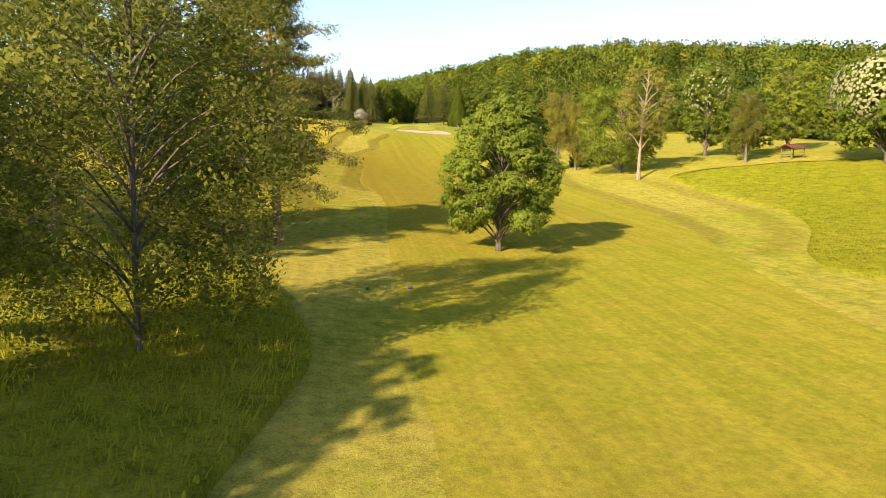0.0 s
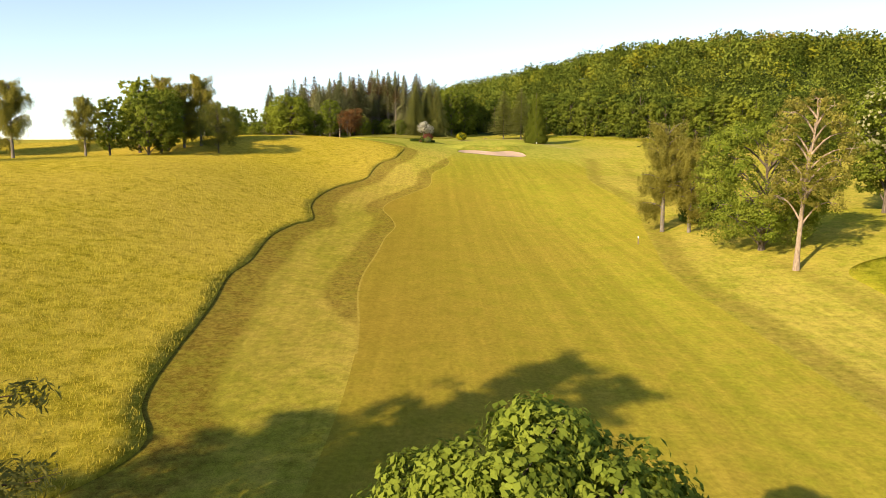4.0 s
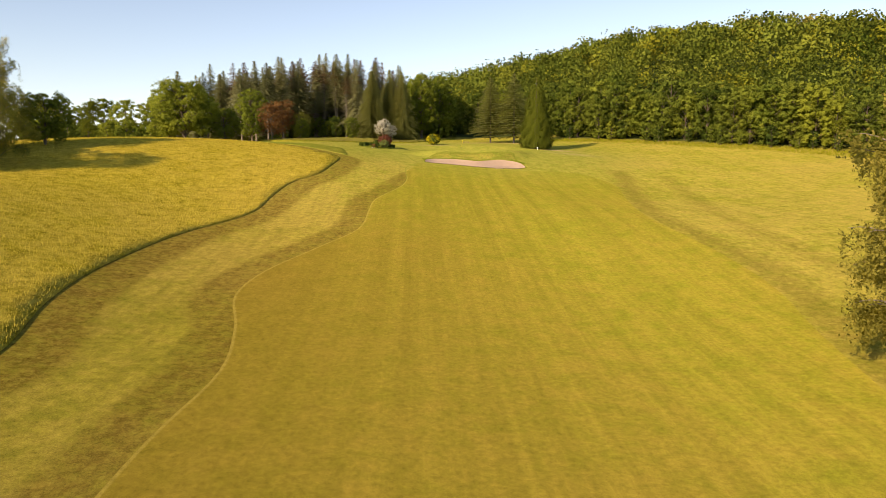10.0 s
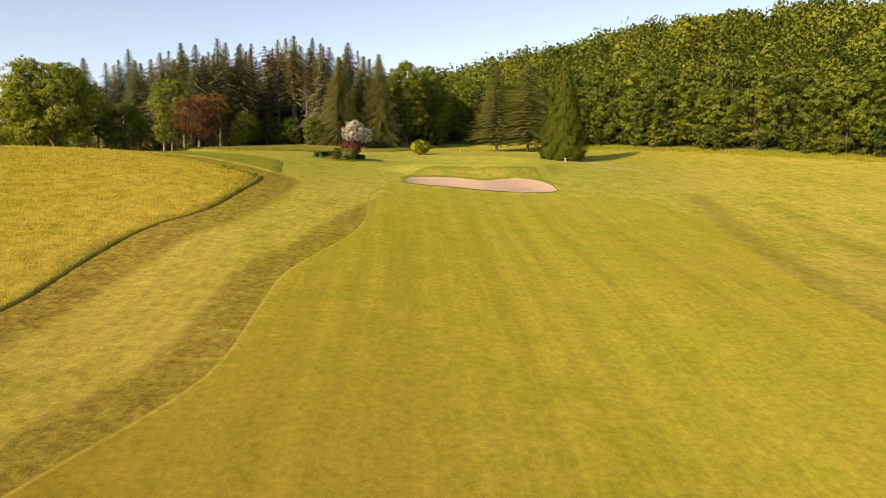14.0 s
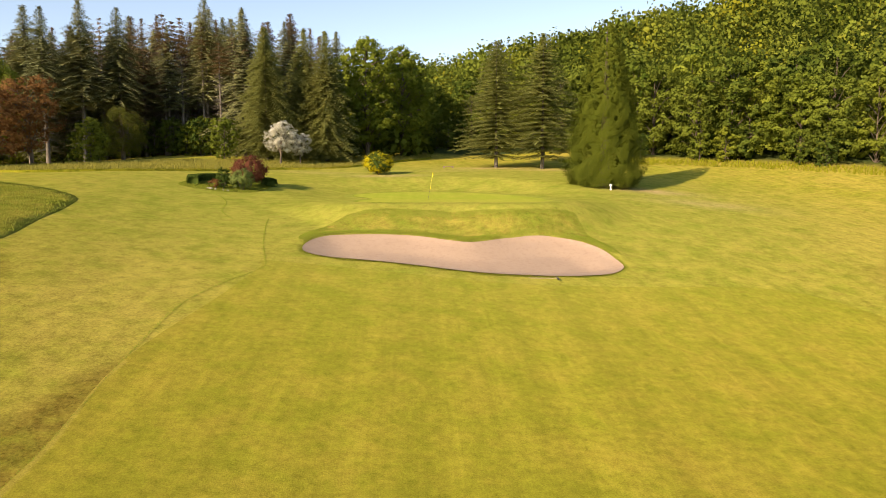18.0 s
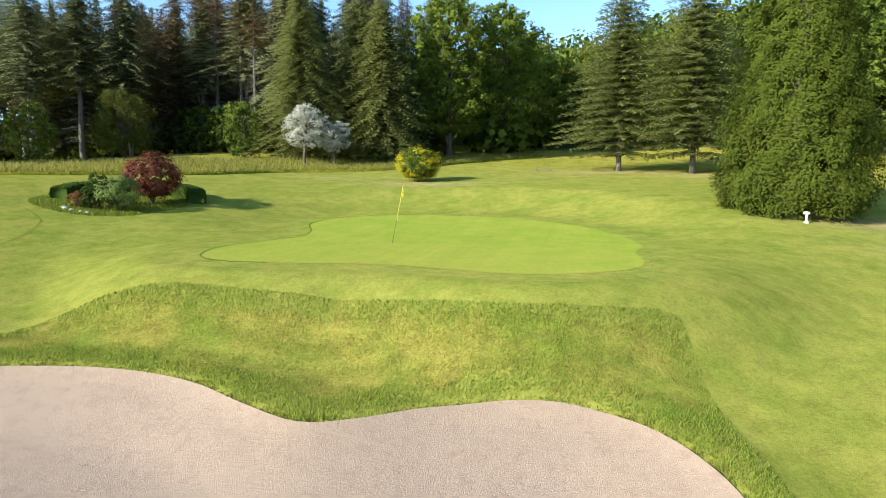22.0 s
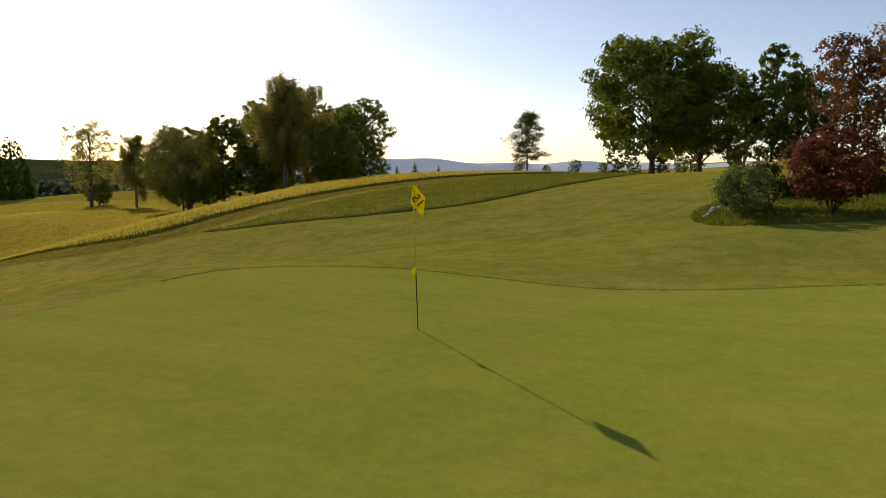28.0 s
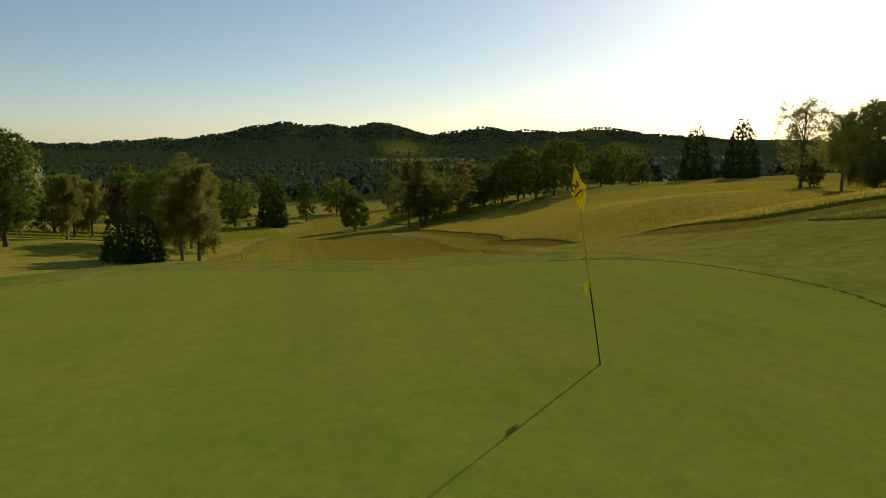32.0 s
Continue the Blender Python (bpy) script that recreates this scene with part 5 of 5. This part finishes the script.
woods("hill_wood_crest", hx[h1:], hy[h1:], "brownish and pale trees among the hill's wood", 24, 160, 1.25, 14, BIRCH_LEAF)
rng = np.random.default_rng(44)
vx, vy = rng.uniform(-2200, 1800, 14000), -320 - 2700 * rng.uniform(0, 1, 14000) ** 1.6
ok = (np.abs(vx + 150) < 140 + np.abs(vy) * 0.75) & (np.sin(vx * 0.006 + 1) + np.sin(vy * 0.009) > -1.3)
woods("valley_wood", vx[ok][:3400], vy[ok][:3400], "dark woods filling the valley beyond the tees", 4, 24, 4.0, 13, HAZED_VALLEY_LEAF)
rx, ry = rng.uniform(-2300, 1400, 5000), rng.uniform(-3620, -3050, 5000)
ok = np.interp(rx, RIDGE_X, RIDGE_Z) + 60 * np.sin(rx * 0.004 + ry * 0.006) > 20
woods("ridge_wood", rx[ok][:2400], ry[ok][:2400], "dark woods on the far ridge", 14, 18, 8.0, 11, HAZED_VALLEY_LEAF, 4.0)

# plain far hills on the western horizon; haze put into pale, glowing colour
FAR, ft_, fb_, fo_ = shader("far_hills_haze_glow")
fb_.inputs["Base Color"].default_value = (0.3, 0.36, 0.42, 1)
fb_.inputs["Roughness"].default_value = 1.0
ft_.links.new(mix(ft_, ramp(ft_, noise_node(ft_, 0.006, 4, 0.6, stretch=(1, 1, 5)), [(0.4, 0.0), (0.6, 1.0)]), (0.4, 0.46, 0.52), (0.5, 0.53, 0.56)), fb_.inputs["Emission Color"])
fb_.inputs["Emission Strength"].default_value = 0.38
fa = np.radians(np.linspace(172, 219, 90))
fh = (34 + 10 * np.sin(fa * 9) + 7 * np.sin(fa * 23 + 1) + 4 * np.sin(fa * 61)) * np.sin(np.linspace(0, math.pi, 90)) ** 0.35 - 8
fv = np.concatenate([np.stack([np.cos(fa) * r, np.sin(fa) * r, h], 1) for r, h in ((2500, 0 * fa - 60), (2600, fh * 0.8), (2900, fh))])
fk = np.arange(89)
tagged(new("backdrop", mesh_of("backdrop", fv, np.concatenate([np.stack([fk + m, fk + m + 1, fk + m + 91, fk + m + 90], 1) for m in (0, 90)]), FAR, shade=True)), "far hills on the horizon, pale and glowing as painted haze", "hills", kind="structure")

# trees that stand beyond the tees, looking back
for x, y, kind, size, what in (
    (10.5, -215, BIG_THUJA, 0.9, "massive dark conifer beyond the tees"), (0, -232, FAR_TALL, 0.8, "small tree on the far fairway"),
    (22, -215, FAR_BIG, 1.1, "silvery-green round tree beyond the fairway"), (32, -205, FAR_TALL, 0.9, "tall tree beyond the fairway"),
    (48, -190, FAR_TALL, 0.95, "tall dark tree behind the birches"), (62, -180, FAR_BIG, 1.1, "broad dark tree behind the birches"), (75, -165, FAR_TALL, 1.0, "tall dark tree behind the birches"),
    (-51, -213, FAR_TALL, 0.9, "dark tree in the row along the meadow"), (-57, -212, FAR_BIG, 1.05, "dark tree in the row along the meadow"), (-62, -208, FAR_TALL, 0.9, "dark tree in the row along the meadow"),
    (-66, -204, FAR_TALL, 1.0, "dark tree in the row along the meadow"), (-70, -198, FAR_BIG, 1.15, "dark tree in the row along the meadow"), (-74, -193, FAR_TALL, 1.0, "dark tree in the row along the meadow"), (-78, -188, FAR_TALL, 0.9, "dark tree in the row along the meadow"),
    (-60, -222, FAR_BIG, 1.0, "dark tree behind the meadow's row"), (-72, -216, FAR_TALL, 1.0, "dark tree behind the meadow's row"), (-86, -212, FAR_TALL, 0.9, "dark tree behind the meadow's row"), (-96, -208, FAR_BIG, 0.9, "dark tree behind the meadow's row"),
    (-104, -216, FAR_TALL, 0.85, "dark tree at the meadow's end"), (-114, -222, FAR_BIG, 0.9, "dark tree at the meadow's end"), (53.5, -166, BIRCH, 0.95, "bright birch on the far bank"), (50, -167.5, BIRCH, 0.9, "bright birch on the far bank"),
    (40, -176, FAR_TALL, 0.85, "dark tree behind the birches"), (30, -186, FAR_BIG, 1.0, "dark tree behind the birches"), (66, -150, FAR_TALL, 0.9, "dark tree behind the birches"), (26, -240, FAR_BIG, 1.0, "silvery-green round tree beyond the fairway"), (10, -252, FAR_TALL, 0.7, "round tree across the lower fairway"),
    (-102, -191, ROUND, 0.55, "small round tree at the meadow's end"), (-119, -189, BIG_THUJA, 0.95, "large dark conical tree past the meadow"), (-127, -178, BIG_THUJA, 1.0, "large dark conical tree past the meadow"),
    (-12, -262, FAR_BIG, 1.0, "round tree across the lower fairway"), (14, -268, FAR_TALL, 0.9, "tall tree across the lower fairway"), (36, -258, FAR_BIG, 1.1, "round tree across the lower fairway"), (58, -240, FAR_TALL, 1.1, "tall tree across the lower fairway"),
    (-34, -278, FAR_TALL, 0.9, "tall tree across the lower fairway"), (-52, -270, FAR_BIG, 0.9, "round tree across the lower fairway"), (85, -225, FAR_BIG, 1.1, "round tree past the bank"), (80, -140, FAR_TALL, 1.05, "tall tree past the bank"),
):
    plant("broadleaf_tree" if kind is not BIG_THUJA else "conifer_tree", kind, x, y, what, scale=size, turn=rng.uniform(0, 6))
for x, y, h in ((-150, -66, 0.34), (-156, -62, 0.28), (-148, -70, 0.3)):
    plant("spruce_tree", SPR[0], x, y, "small dark spruce behind the crest", scale=h)
for k in range(8):
    x, y = -96 + 3.2 * k + rng.normal(0, 1), 27 + 1.6 * k + rng.normal(0, 1.5)
    plant("woodland_tree", BACK[k % 3], x, y, "low leafy tree behind the crest", group="trees past the meadow", scale=rng.uniform(0.22, 0.4), turn=rng.uniform(0, 6))
for k in range(9):
    x, y = -74 - 3 * k + rng.normal(0, 1), -6 + 4.5 * k + rng.normal(0, 1.5)
    plant("shrub", SHRUB[k % 3], x, y, "loose shrub behind the crest", "shrub", "shrubs behind the crest", scale=rng.uniform(0.2, 0.35))
for k in range(10):
    x, y = -78 - 7 * k + rng.normal(0, 2), 42 + 5 * k + rng.normal(0, 3)
    plant("woodland_tree", BACK[k % 3], x, y, "leafy tree beyond the meadow", group="trees past the meadow", scale=rng.uniform(0.6, 0.9), turn=rng.uniform(0, 6))


# ---- garden island ----
def shrub(name, x, y, seed, rx, h, n, size, mat, label, stems=6, low=0.1, two=None):
    rng = np.random.default_rng(seed)
    t = thing(name, x, y, label, "shrub")
    wood = []
    for k in range(stems):
        a = rng.uniform(0, 6.28)
        s = np.linspace(0, 1, 5)
        wood.append(tube(np.stack([np.cos(a) * rx * 0.6 * s, np.sin(a) * rx * 0.6 * s, -0.15 + (h * 0.75 + 0.15) * s**0.8], 1), 0.035 * (1.1 - s), 5))
    v, f = join(wood)
    part_mesh("stems", mesh_of("stems", v, f, BARK, shade=True), t)
    m = n // 30
    c = ball(rng, m, 0.72)
    c[:, 2] = c[:, 2] * 0.5 + 0.5
    c = c * np.array([rx, rx, h * 0.92]) + np.array([0, 0, low * h])
    at = np.repeat(c, 30, 0) + ball(rng, m * 30, 0.1) * np.array([0.28, 0.28, 0.22]) * rx * 0.75
    at[:, 2] = np.maximum(at[:, 2], 0.05)
    out = at - np.array([0, 0, h * 0.45])
    out /= np.linalg.norm(out, axis=1)[:, None]
    soft = out + 0.6 * (at - np.repeat(c, 30, 0)) / (0.22 * rx) + rng.normal(0, 0.2, at.shape)
    if two is None:
        part_mesh("foliage", leafy("foliage", *leaves(rng, at, np.full(len(at), size), out), mat, soft), t)
    else:
        pick = np.repeat(rng.uniform(0, 1, m) + 0.25 * np.sin(np.arctan2(c[:, 1], c[:, 0]) * 2 + c[:, 2]) > two[1], 30)
        part_mesh("foliage", leafy("foliage", *leaves(rng, at[pick], np.full(pick.sum(), size), out[pick]), mat, soft[pick]), t)
        part_mesh("foliage", leafy("foliage", *leaves(rng, at[~pick], np.full((~pick).sum(), size), out[~pick]), two[0], soft[~pick]), t, "plain green leaves among golden ones")
    return t


shrub("copper_shrub", -15.2, 7.4, 51, 1.5, 2.55, 7500, 0.13, RED_LEAF, "copper-red leafy shrub in the garden island", 9, 0.16)
shrub("variegated_shrub", -15.3, 4.9, 52, 1.05, 1.75, 5000, 0.1, leaf_material("variegated_leaves", (0.05, 0.09, 0.02), (0.24, 0.29, 0.09), 0.0, 0.3), "pale green variegated shrub in the garden island")
shrub("dwarf_conifer", -17.0, 5.6, 53, 0.6, 1.7, 3600, 0.09, HEDGE_LEAF, "dark dwarf conifer in the garden island", 3)
shrub("dwarf_conifer", -16.7, 4.6, 54, 0.5, 1.2, 2600, 0.08, HEDGE_LEAF, "low dark dwarf conifer in the garden island", 3)
shrub("low_shrub", -17.4, 4.7, 55, 0.55, 0.8, 1800, 0.08, BROWN_LEAF, "low faded pinkish-brown shrub among stones", 5)
shrub("golden_shrub", -4.8, 23.3, 56, 1.6, 2.5, 14000, 0.12, GOLD_LEAF, "clipped round golden and green shrub on the lawn", 7, 0.06, (HEDGE_LEAF, 0.45))
WHITE = broadleaf("silver_tree", 57, 5.7, 2.4, 1.9, 9000, 0.15, WHITE_LEAF, BARK, 11, 0.05)
plant("silver_tree", WHITE, -16.9, 31.2, "small grey-white blossoming tree on the lawn's edge", scale=0.92)
plant("silver_tree", WHITE, -14.8, 33.0, "smaller grey-white tree behind its neighbour", turn=2, scale=0.7)


def hedge(name, path, wide, high, label):
    """A clipped hedge along a path: a solid core and a skin of small leaves."""
    rng = np.random.default_rng(61)
    p = rounded(path, 6, False)
    t = thing(name, path[0][0], path[0][1], label, "hedge")
    base = np.array(t.location)
    d = np.gradient(p, axis=0)
    d /= np.linalg.norm(d, axis=1)[:, None]
    nrm = np.stack([-d[:, 1], d[:, 0]], 1)
    z = land(p[:, 0], p[:, 1])
    prof = [(-0.5, -0.1), (-0.52, 0.5), (-0.47, 0.93), (-0.36, 1.0), (0.36, 1.0), (0.47, 0.93), (0.52, 0.5), (0.5, -0.1)]
    v = np.stack([np.column_stack([p + nrm * a * wide * 0.94, z + b * high * 0.96]) for a, b in prof], 1) - base
    n, m = len(p), len(prof)
    i, j = np.meshgrid(np.arange(n - 1), np.arange(m - 1), indexing="ij")
    q = np.stack([i * m + j, i * m + j + 1, (i + 1) * m + j + 1, (i + 1) * m + j], -1).reshape(-1, 4)
    caps = np.array([[0, 1, 6, 7], [1, 2, 5, 6], [2, 3, 4, 5]])
    q = np.concatenate([q, caps, caps[:, ::-1] + (n - 1) * m])
    part_mesh("core", mesh_of("core", v.reshape(-1, 3), q, HEDGE_LEAF, shade=True), t)
    k = 9000
    f = rng.uniform(0, n - 1.001, k)
    g = rng.uniform(0, m - 1.001, k)
    fi, gi = f.astype(int), g.astype(int)
    at = (v[fi, gi] * (1 - (f - fi))[:, None] + v[fi + 1, gi] * (f - fi)[:, None]) * (1 - (g - gi))[:, None] + (v[fi, gi + 1] * (1 - (f - fi))[:, None] + v[fi + 1, gi + 1] * (f - fi)[:, None]) * (g - gi)[:, None]
    at += rng.normal(0, 0.025, (k, 3))
    part_mesh("foliage", mesh_of("foliage", *leaves(rng, at, np.full(k, 0.08), None), HEDGE_LEAF), t)
    return t


hedge("clipped_hedge", [(-19.6, 5.9), (-20.1, 7.9), (-19.3, 9.9), (-17.9, 10.9)], 0.9, 0.62, "low clipped dark hedge round the garden island")
hedge("clipped_hedge", [(-17.4, 11.2), (-15.6, 11.0), (-14.2, 9.9), (-13.6, 8.9)], 0.9, 0.66, "low clipped dark hedge round the garden island")
island = rounded([(-20.6, 5), (-18.6, 3.6), (-16.2, 3.2), (-14.4, 4), (-13.8, 6), (-13.7, 8.6), (-15.5, 10.4), (-18.4, 10.8), (-20.4, 8.6)], 4)
tall_grass("island_blades", island, 16000, -0.02, 0.11, TURF_BLADE, "uncut grass under the shrubs of the island", 15, 0.018)


def stone(name, x, y, r, seed, label, mat):
    rng = np.random.default_rng(seed)
    bm = bmesh.new()
    bmesh.ops.create_icosphere(bm, subdivisions=2, radius=r)
    for v in bm.verts:
        v.co *= 1 + 0.25 * noise.noise(v.co * (2 / r) + Vector((seed, 0, 0)))
        v.co.z *= 0.6
    me = bpy.data.meshes.new(name)
    bm.to_mesh(me)
    bm.free()
    me.materials.append(mat)
    ob = new(name, me)
    ob.location = (x, y, land_at(x, y) + r * 0.3)
    return tagged(ob, label, "stone")


STONE = plain("pale_stone", (0.45, 0.43, 0.4), 0.9, 0, 0.6)
for k, (x, y, r) in enumerate(((-17.6, 4.0, 0.16), (-17.2, 3.9, 0.12), (-17.9, 4.2, 0.13), (-16.6, 3.8, 0.1), (-16.2, 3.75, 0.12))):
    stone("edging_stone", x, y, r, k + 1, "small pale stone edging the garden island", STONE)
for k in range(4):
    a = rngl.uniform(-4.5, 2.0)
    stone("pebble", a, -10.6 + rngl.normal(0, 0.4), 0.025 + 0.015 * rngl.uniform(), 20 + k, "small pale stone on the turf bank", STONE)

# ---- things of the game ----
WHITE_PAINT = plain("white_paint", (0.8, 0.79, 0.76), 0.5)
YELLOW_CLOTH = leaf_material("yellow_cloth", (0.78, 0.62, 0.015), (0.85, 0.68, 0.02), 0.0, 0.35, 0.7)
BLACK = plain("black_print", (0.015, 0.015, 0.015), 0.6)
WOOD_GREY = plain("weathered_wood", (0.2, 0.15, 0.1), 0.85, 0, 0.8)
DARK_METAL = plain("dark_metal", (0.05, 0.05, 0.05), 0.45, 0.3)
YELLOW_PAINT = plain("yellow_paint", (0.75, 0.6, 0.08), 0.4)

flag = thing("golf_flagstick", 0, 0, "leaning thin flagstick with a yellow flag in the hole", "flag", z=land_at(0, 0) + 0.024)
TOP = np.array([0.4, 0.11, 2.18])


def rod(name, a, b, r, mat, parent, label="", sides=10):
    v, f = tube(np.array([a, (np.array(a) + np.array(b)) / 2, b]), [r, r, r], sides)
    return part_mesh(name, mesh_of(name, v, f, mat, shade=True), parent, label)


rod("pole", (-0.02, 0, -0.1), TOP * 0.42, 0.008, DARK_METAL, flag, "dark lower half of the pole")
rod("pole", TOP * 0.42, TOP, 0.0075, YELLOW_PAINT, flag, "yellow upper half of the pole")


def cloth(name, top, away, down, fold, parent, label):
    """A limp flag: a grid that hangs from the pole in soft folds."""
    n = 9
    u, w = np.meshgrid(np.linspace(0, 1, n), np.linspace(0, 1, n))
    top, away, down = np.array(top), np.array(away, float), np.array(down, float)
    side = np.cross(away, down)
    side /= np.linalg.norm(side)
    p = top + u[..., None] * away + w[..., None] * down + (np.sin(u * 7 + w * 2) * fold * u)[..., None] * side
    v = p.reshape(-1, 3)
    k = np.arange(n * n).reshape(n, n)
    f = np.stack([k[:-1, :-1], k[:-1, 1:], k[1:, 1:], k[1:, :-1]], -1).reshape(-1, 4)
    back = v + side * 0.003
    f = np.concatenate([f, f[:, ::-1] + n * n])
    return part_mesh(name, mesh_of(name, np.concatenate([v, back]), f, YELLOW_CLOTH, shade=True), parent, label), side


ft = TOP - np.array([0.004, 0.0, 0.03])
big_flag, face = cloth("flag", ft, (-0.05, 0.16, -0.19), (0.012, -0.03, -0.28), 0.022, flag, "yellow cloth flag with the black number 15")
cloth("small_flag", TOP * 0.44, (0.03, -0.05, -0.06), (-0.01, 0.02, -0.09), 0.006, flag, "small yellow pennant halfway up the pole")


def number(text, size, at, right, up, parent, label):
    """Lettering laid on a flat thing."""
    cu = bpy.data.curves.new("digits", "FONT")
    cu.body, cu.size, cu.extrude, cu.align_x, cu.align_y = text, size, 0.001, "CENTER", "CENTER"
    tmp = bpy.data.objects.new("digits", cu)
    scene.collection.objects.link(tmp)
    me = bpy.data.meshes.new_from_object(tmp.evaluated_get(bpy.context.evaluated_depsgraph_get()))
    bpy.data.objects.remove(tmp)
    me.materials.clear()
    me.materials.append(BLACK)
    r, u = Vector(right).normalized(), Vector(up).normalized()
    nrm = r.cross(u).normalized()
    u = nrm.cross(r)
    m = Matrix.Identity(4)
    for k in range(3):
        m[k][0], m[k][1], m[k][2], m[k][3] = r[k], u[k], nrm[k], at[k]
    me.transform(m)
    ob = new("number", me)
    ob.parent = parent
    return tagged(ob, label)


mid = ft + np.array([-0.025, 0.08, -0.095]) + np.array([0.006, -0.015, -0.145])
for sgn in (1, -1):
    number("15", 0.18, mid + face * sgn * 0.026, np.array([0.05, -0.16, 0.19]) * -sgn, np.array([-0.012, 0.03, 0.28]), flag, "black number 15")

bm = bmesh.new()
bmesh.ops.create_cone(bm, cap_ends=True, segments=20, radius1=0.062, radius2=0.062, depth=0.02)
cup = part("cup_rim", bm, WHITE_PAINT, flag, "pale rim of the hole")
cup.location = (0, 0, -0.0115)

# white marker post beside the sequoia
post = thing("marker_post", 16.6, 8.0, "small white marker post with a wide head and foot", "post")
for nm, z0, z1, r in (("foot", -0.05, 0.06, 0.12), ("post_body", 0.04, 0.4, 0.055), ("head", 0.38, 0.5, 0.14)):
    bm = bmesh.new()
    bmesh.ops.create_cone(bm, cap_ends=True, segments=14, radius1=r, radius2=r * 0.92, depth=z1 - z0, matrix=Matrix.Translation((0, 0, (z0 + z1) / 2)))
    bmesh.ops.bevel(bm, geom=[e for e in bm.edges if e.is_boundary or len(e.link_faces) == 2 and e.calc_face_angle(0) > 0.9], offset=0.012, segments=2, affect="EDGES")
    part(nm, bm, WHITE_PAINT, post)

# distance post at the fairway's edge
dist = thing("distance_post", 12.2, -109.8, "short dark post with a white top on the fairway", "post")
rod("post_body", (0, 0, -0.2), (0, 0, 0.82), 0.07, WOOD_GREY, dist)
rod("post_top", (0, 0, 0.82), (0, 0, 1.0), 0.075, WHITE_PAINT, dist, "white painted top")

# rake on the grass by the bunker
rake = thing("bunker_rake", 5.4, -18.95, "long-handled wooden rake lying at the bunker's edge", "rake")
rod("handle", (-0.85, 0.1, 0.06), (0.62, -0.05, 0.06), 0.016, plain("pale_wood", (0.5, 0.4, 0.28), 0.6), rake)
bm = bmesh.new()
bmesh.ops.create_cube(bm, size=1, matrix=Matrix.Translation((0.65, -0.05, 0.07)) @ Matrix.Diagonal((0.05, 0.55, 0.06, 1)))
head = part("head", bm, DARK_METAL, rake, "dark toothed head")
for k in range(9):
    rod("tooth", (0.65, -0.3 + k * 0.0625, 0.05), (0.67, -0.3 + k * 0.0625, -0.03), 0.007, DARK_METAL, head, sides=6)

# low bench by the firs
bench = thing("low_bench", 3.4, 33.0, "low weathered wooden bench on the lawn", "bench")
bm = bmesh.new()
bmesh.ops.create_cube(bm, size=1, matrix=Matrix.Translation((0, 0, 0.22)) @ Matrix.Diagonal((1.3, 0.4, 0.07, 1)))
part("seat", bm, WOOD_GREY, bench)
for sx in (-0.55, 0.55):
    bm = bmesh.new()
    bmesh.ops.create_cube(bm, size=1, matrix=Matrix.Translation((sx, 0, 0.05)) @ Matrix.Diagonal((0.2, 0.34, 0.3, 1)))
    part("leg", bm, WOOD_GREY, bench)

# tee markers
GREEN_PAINT = plain("green_paint", (0.02, 0.16, 0.06), 0.4)
for x, y, mat, what in ((-22.1, -197.9, GREEN_PAINT, "round green tee marker on the grass"), (-19.9, -197.3, plain("blue_paint", (0.05, 0.09, 0.2), 0.4), "round blue tee marker on the grass")):
    tee = thing("tee_marker", x, y, what, "marker")
    bm = bmesh.new()
    bmesh.ops.create_uvsphere(bm, u_segments=16, v_segments=10, radius=0.11, matrix=Matrix.Translation((0, 0, 0.1)) @ Matrix.Diagonal((1, 1, 0.85, 1)))
    part("ball", bm, mat, tee)
    rod("spike", (0, 0, -0.1), (0, 0, 0.06), 0.02, DARK_METAL, tee)

# picnic shelter on the far bank
ROOF = plain("red_roof", (0.17, 0.055, 0.035), 0.8, 0, 0.7)
hut = thing("picnic_shelter", 51.5, -124.6, "open wooden shelter with a red-brown roof", "shelter", turn=0.3)
for sx in (-1.5, 1.5):
    for sy in (-1.0, 1.0):
        rod("post", (sx, sy, -0.3), (sx, sy, 1.75), 0.08, WOOD_GREY, hut)
for k, (a, b) in enumerate((((-1.5, -1), (1.5, -1)), ((-1.5, 1), (1.5, 1)))):
    rod("beam", (*a, 1.72), (*b, 1.72), 0.06, WOOD_GREY, hut)
    rod("rail", (*a, 0.7), (*b, 0.7), 0.05, WOOD_GREY, hut)
for sy in (-1, 1):
    bm = bmesh.new()
    vs = [bm.verts.new(c) for c in ((-1.9, 0, 2.35), (1.9, 0, 2.35), (1.9, sy * 1.4, 1.7), (-1.9, sy * 1.4, 1.7), (-1.9, 0, 2.27), (1.9, 0, 2.27), (1.9, sy * 1.4, 1.62), (-1.9, sy * 1.4, 1.62))]
    for q in ((0, 1, 2, 3), (7, 6, 5, 4), (0, 4, 5, 1), (1, 5, 6, 2), (2, 6, 7, 3), (3, 7, 4, 0)):
        bm.faces.new([vs[i] for i in q])
    part("roof_slope", bm, ROOF, hut)
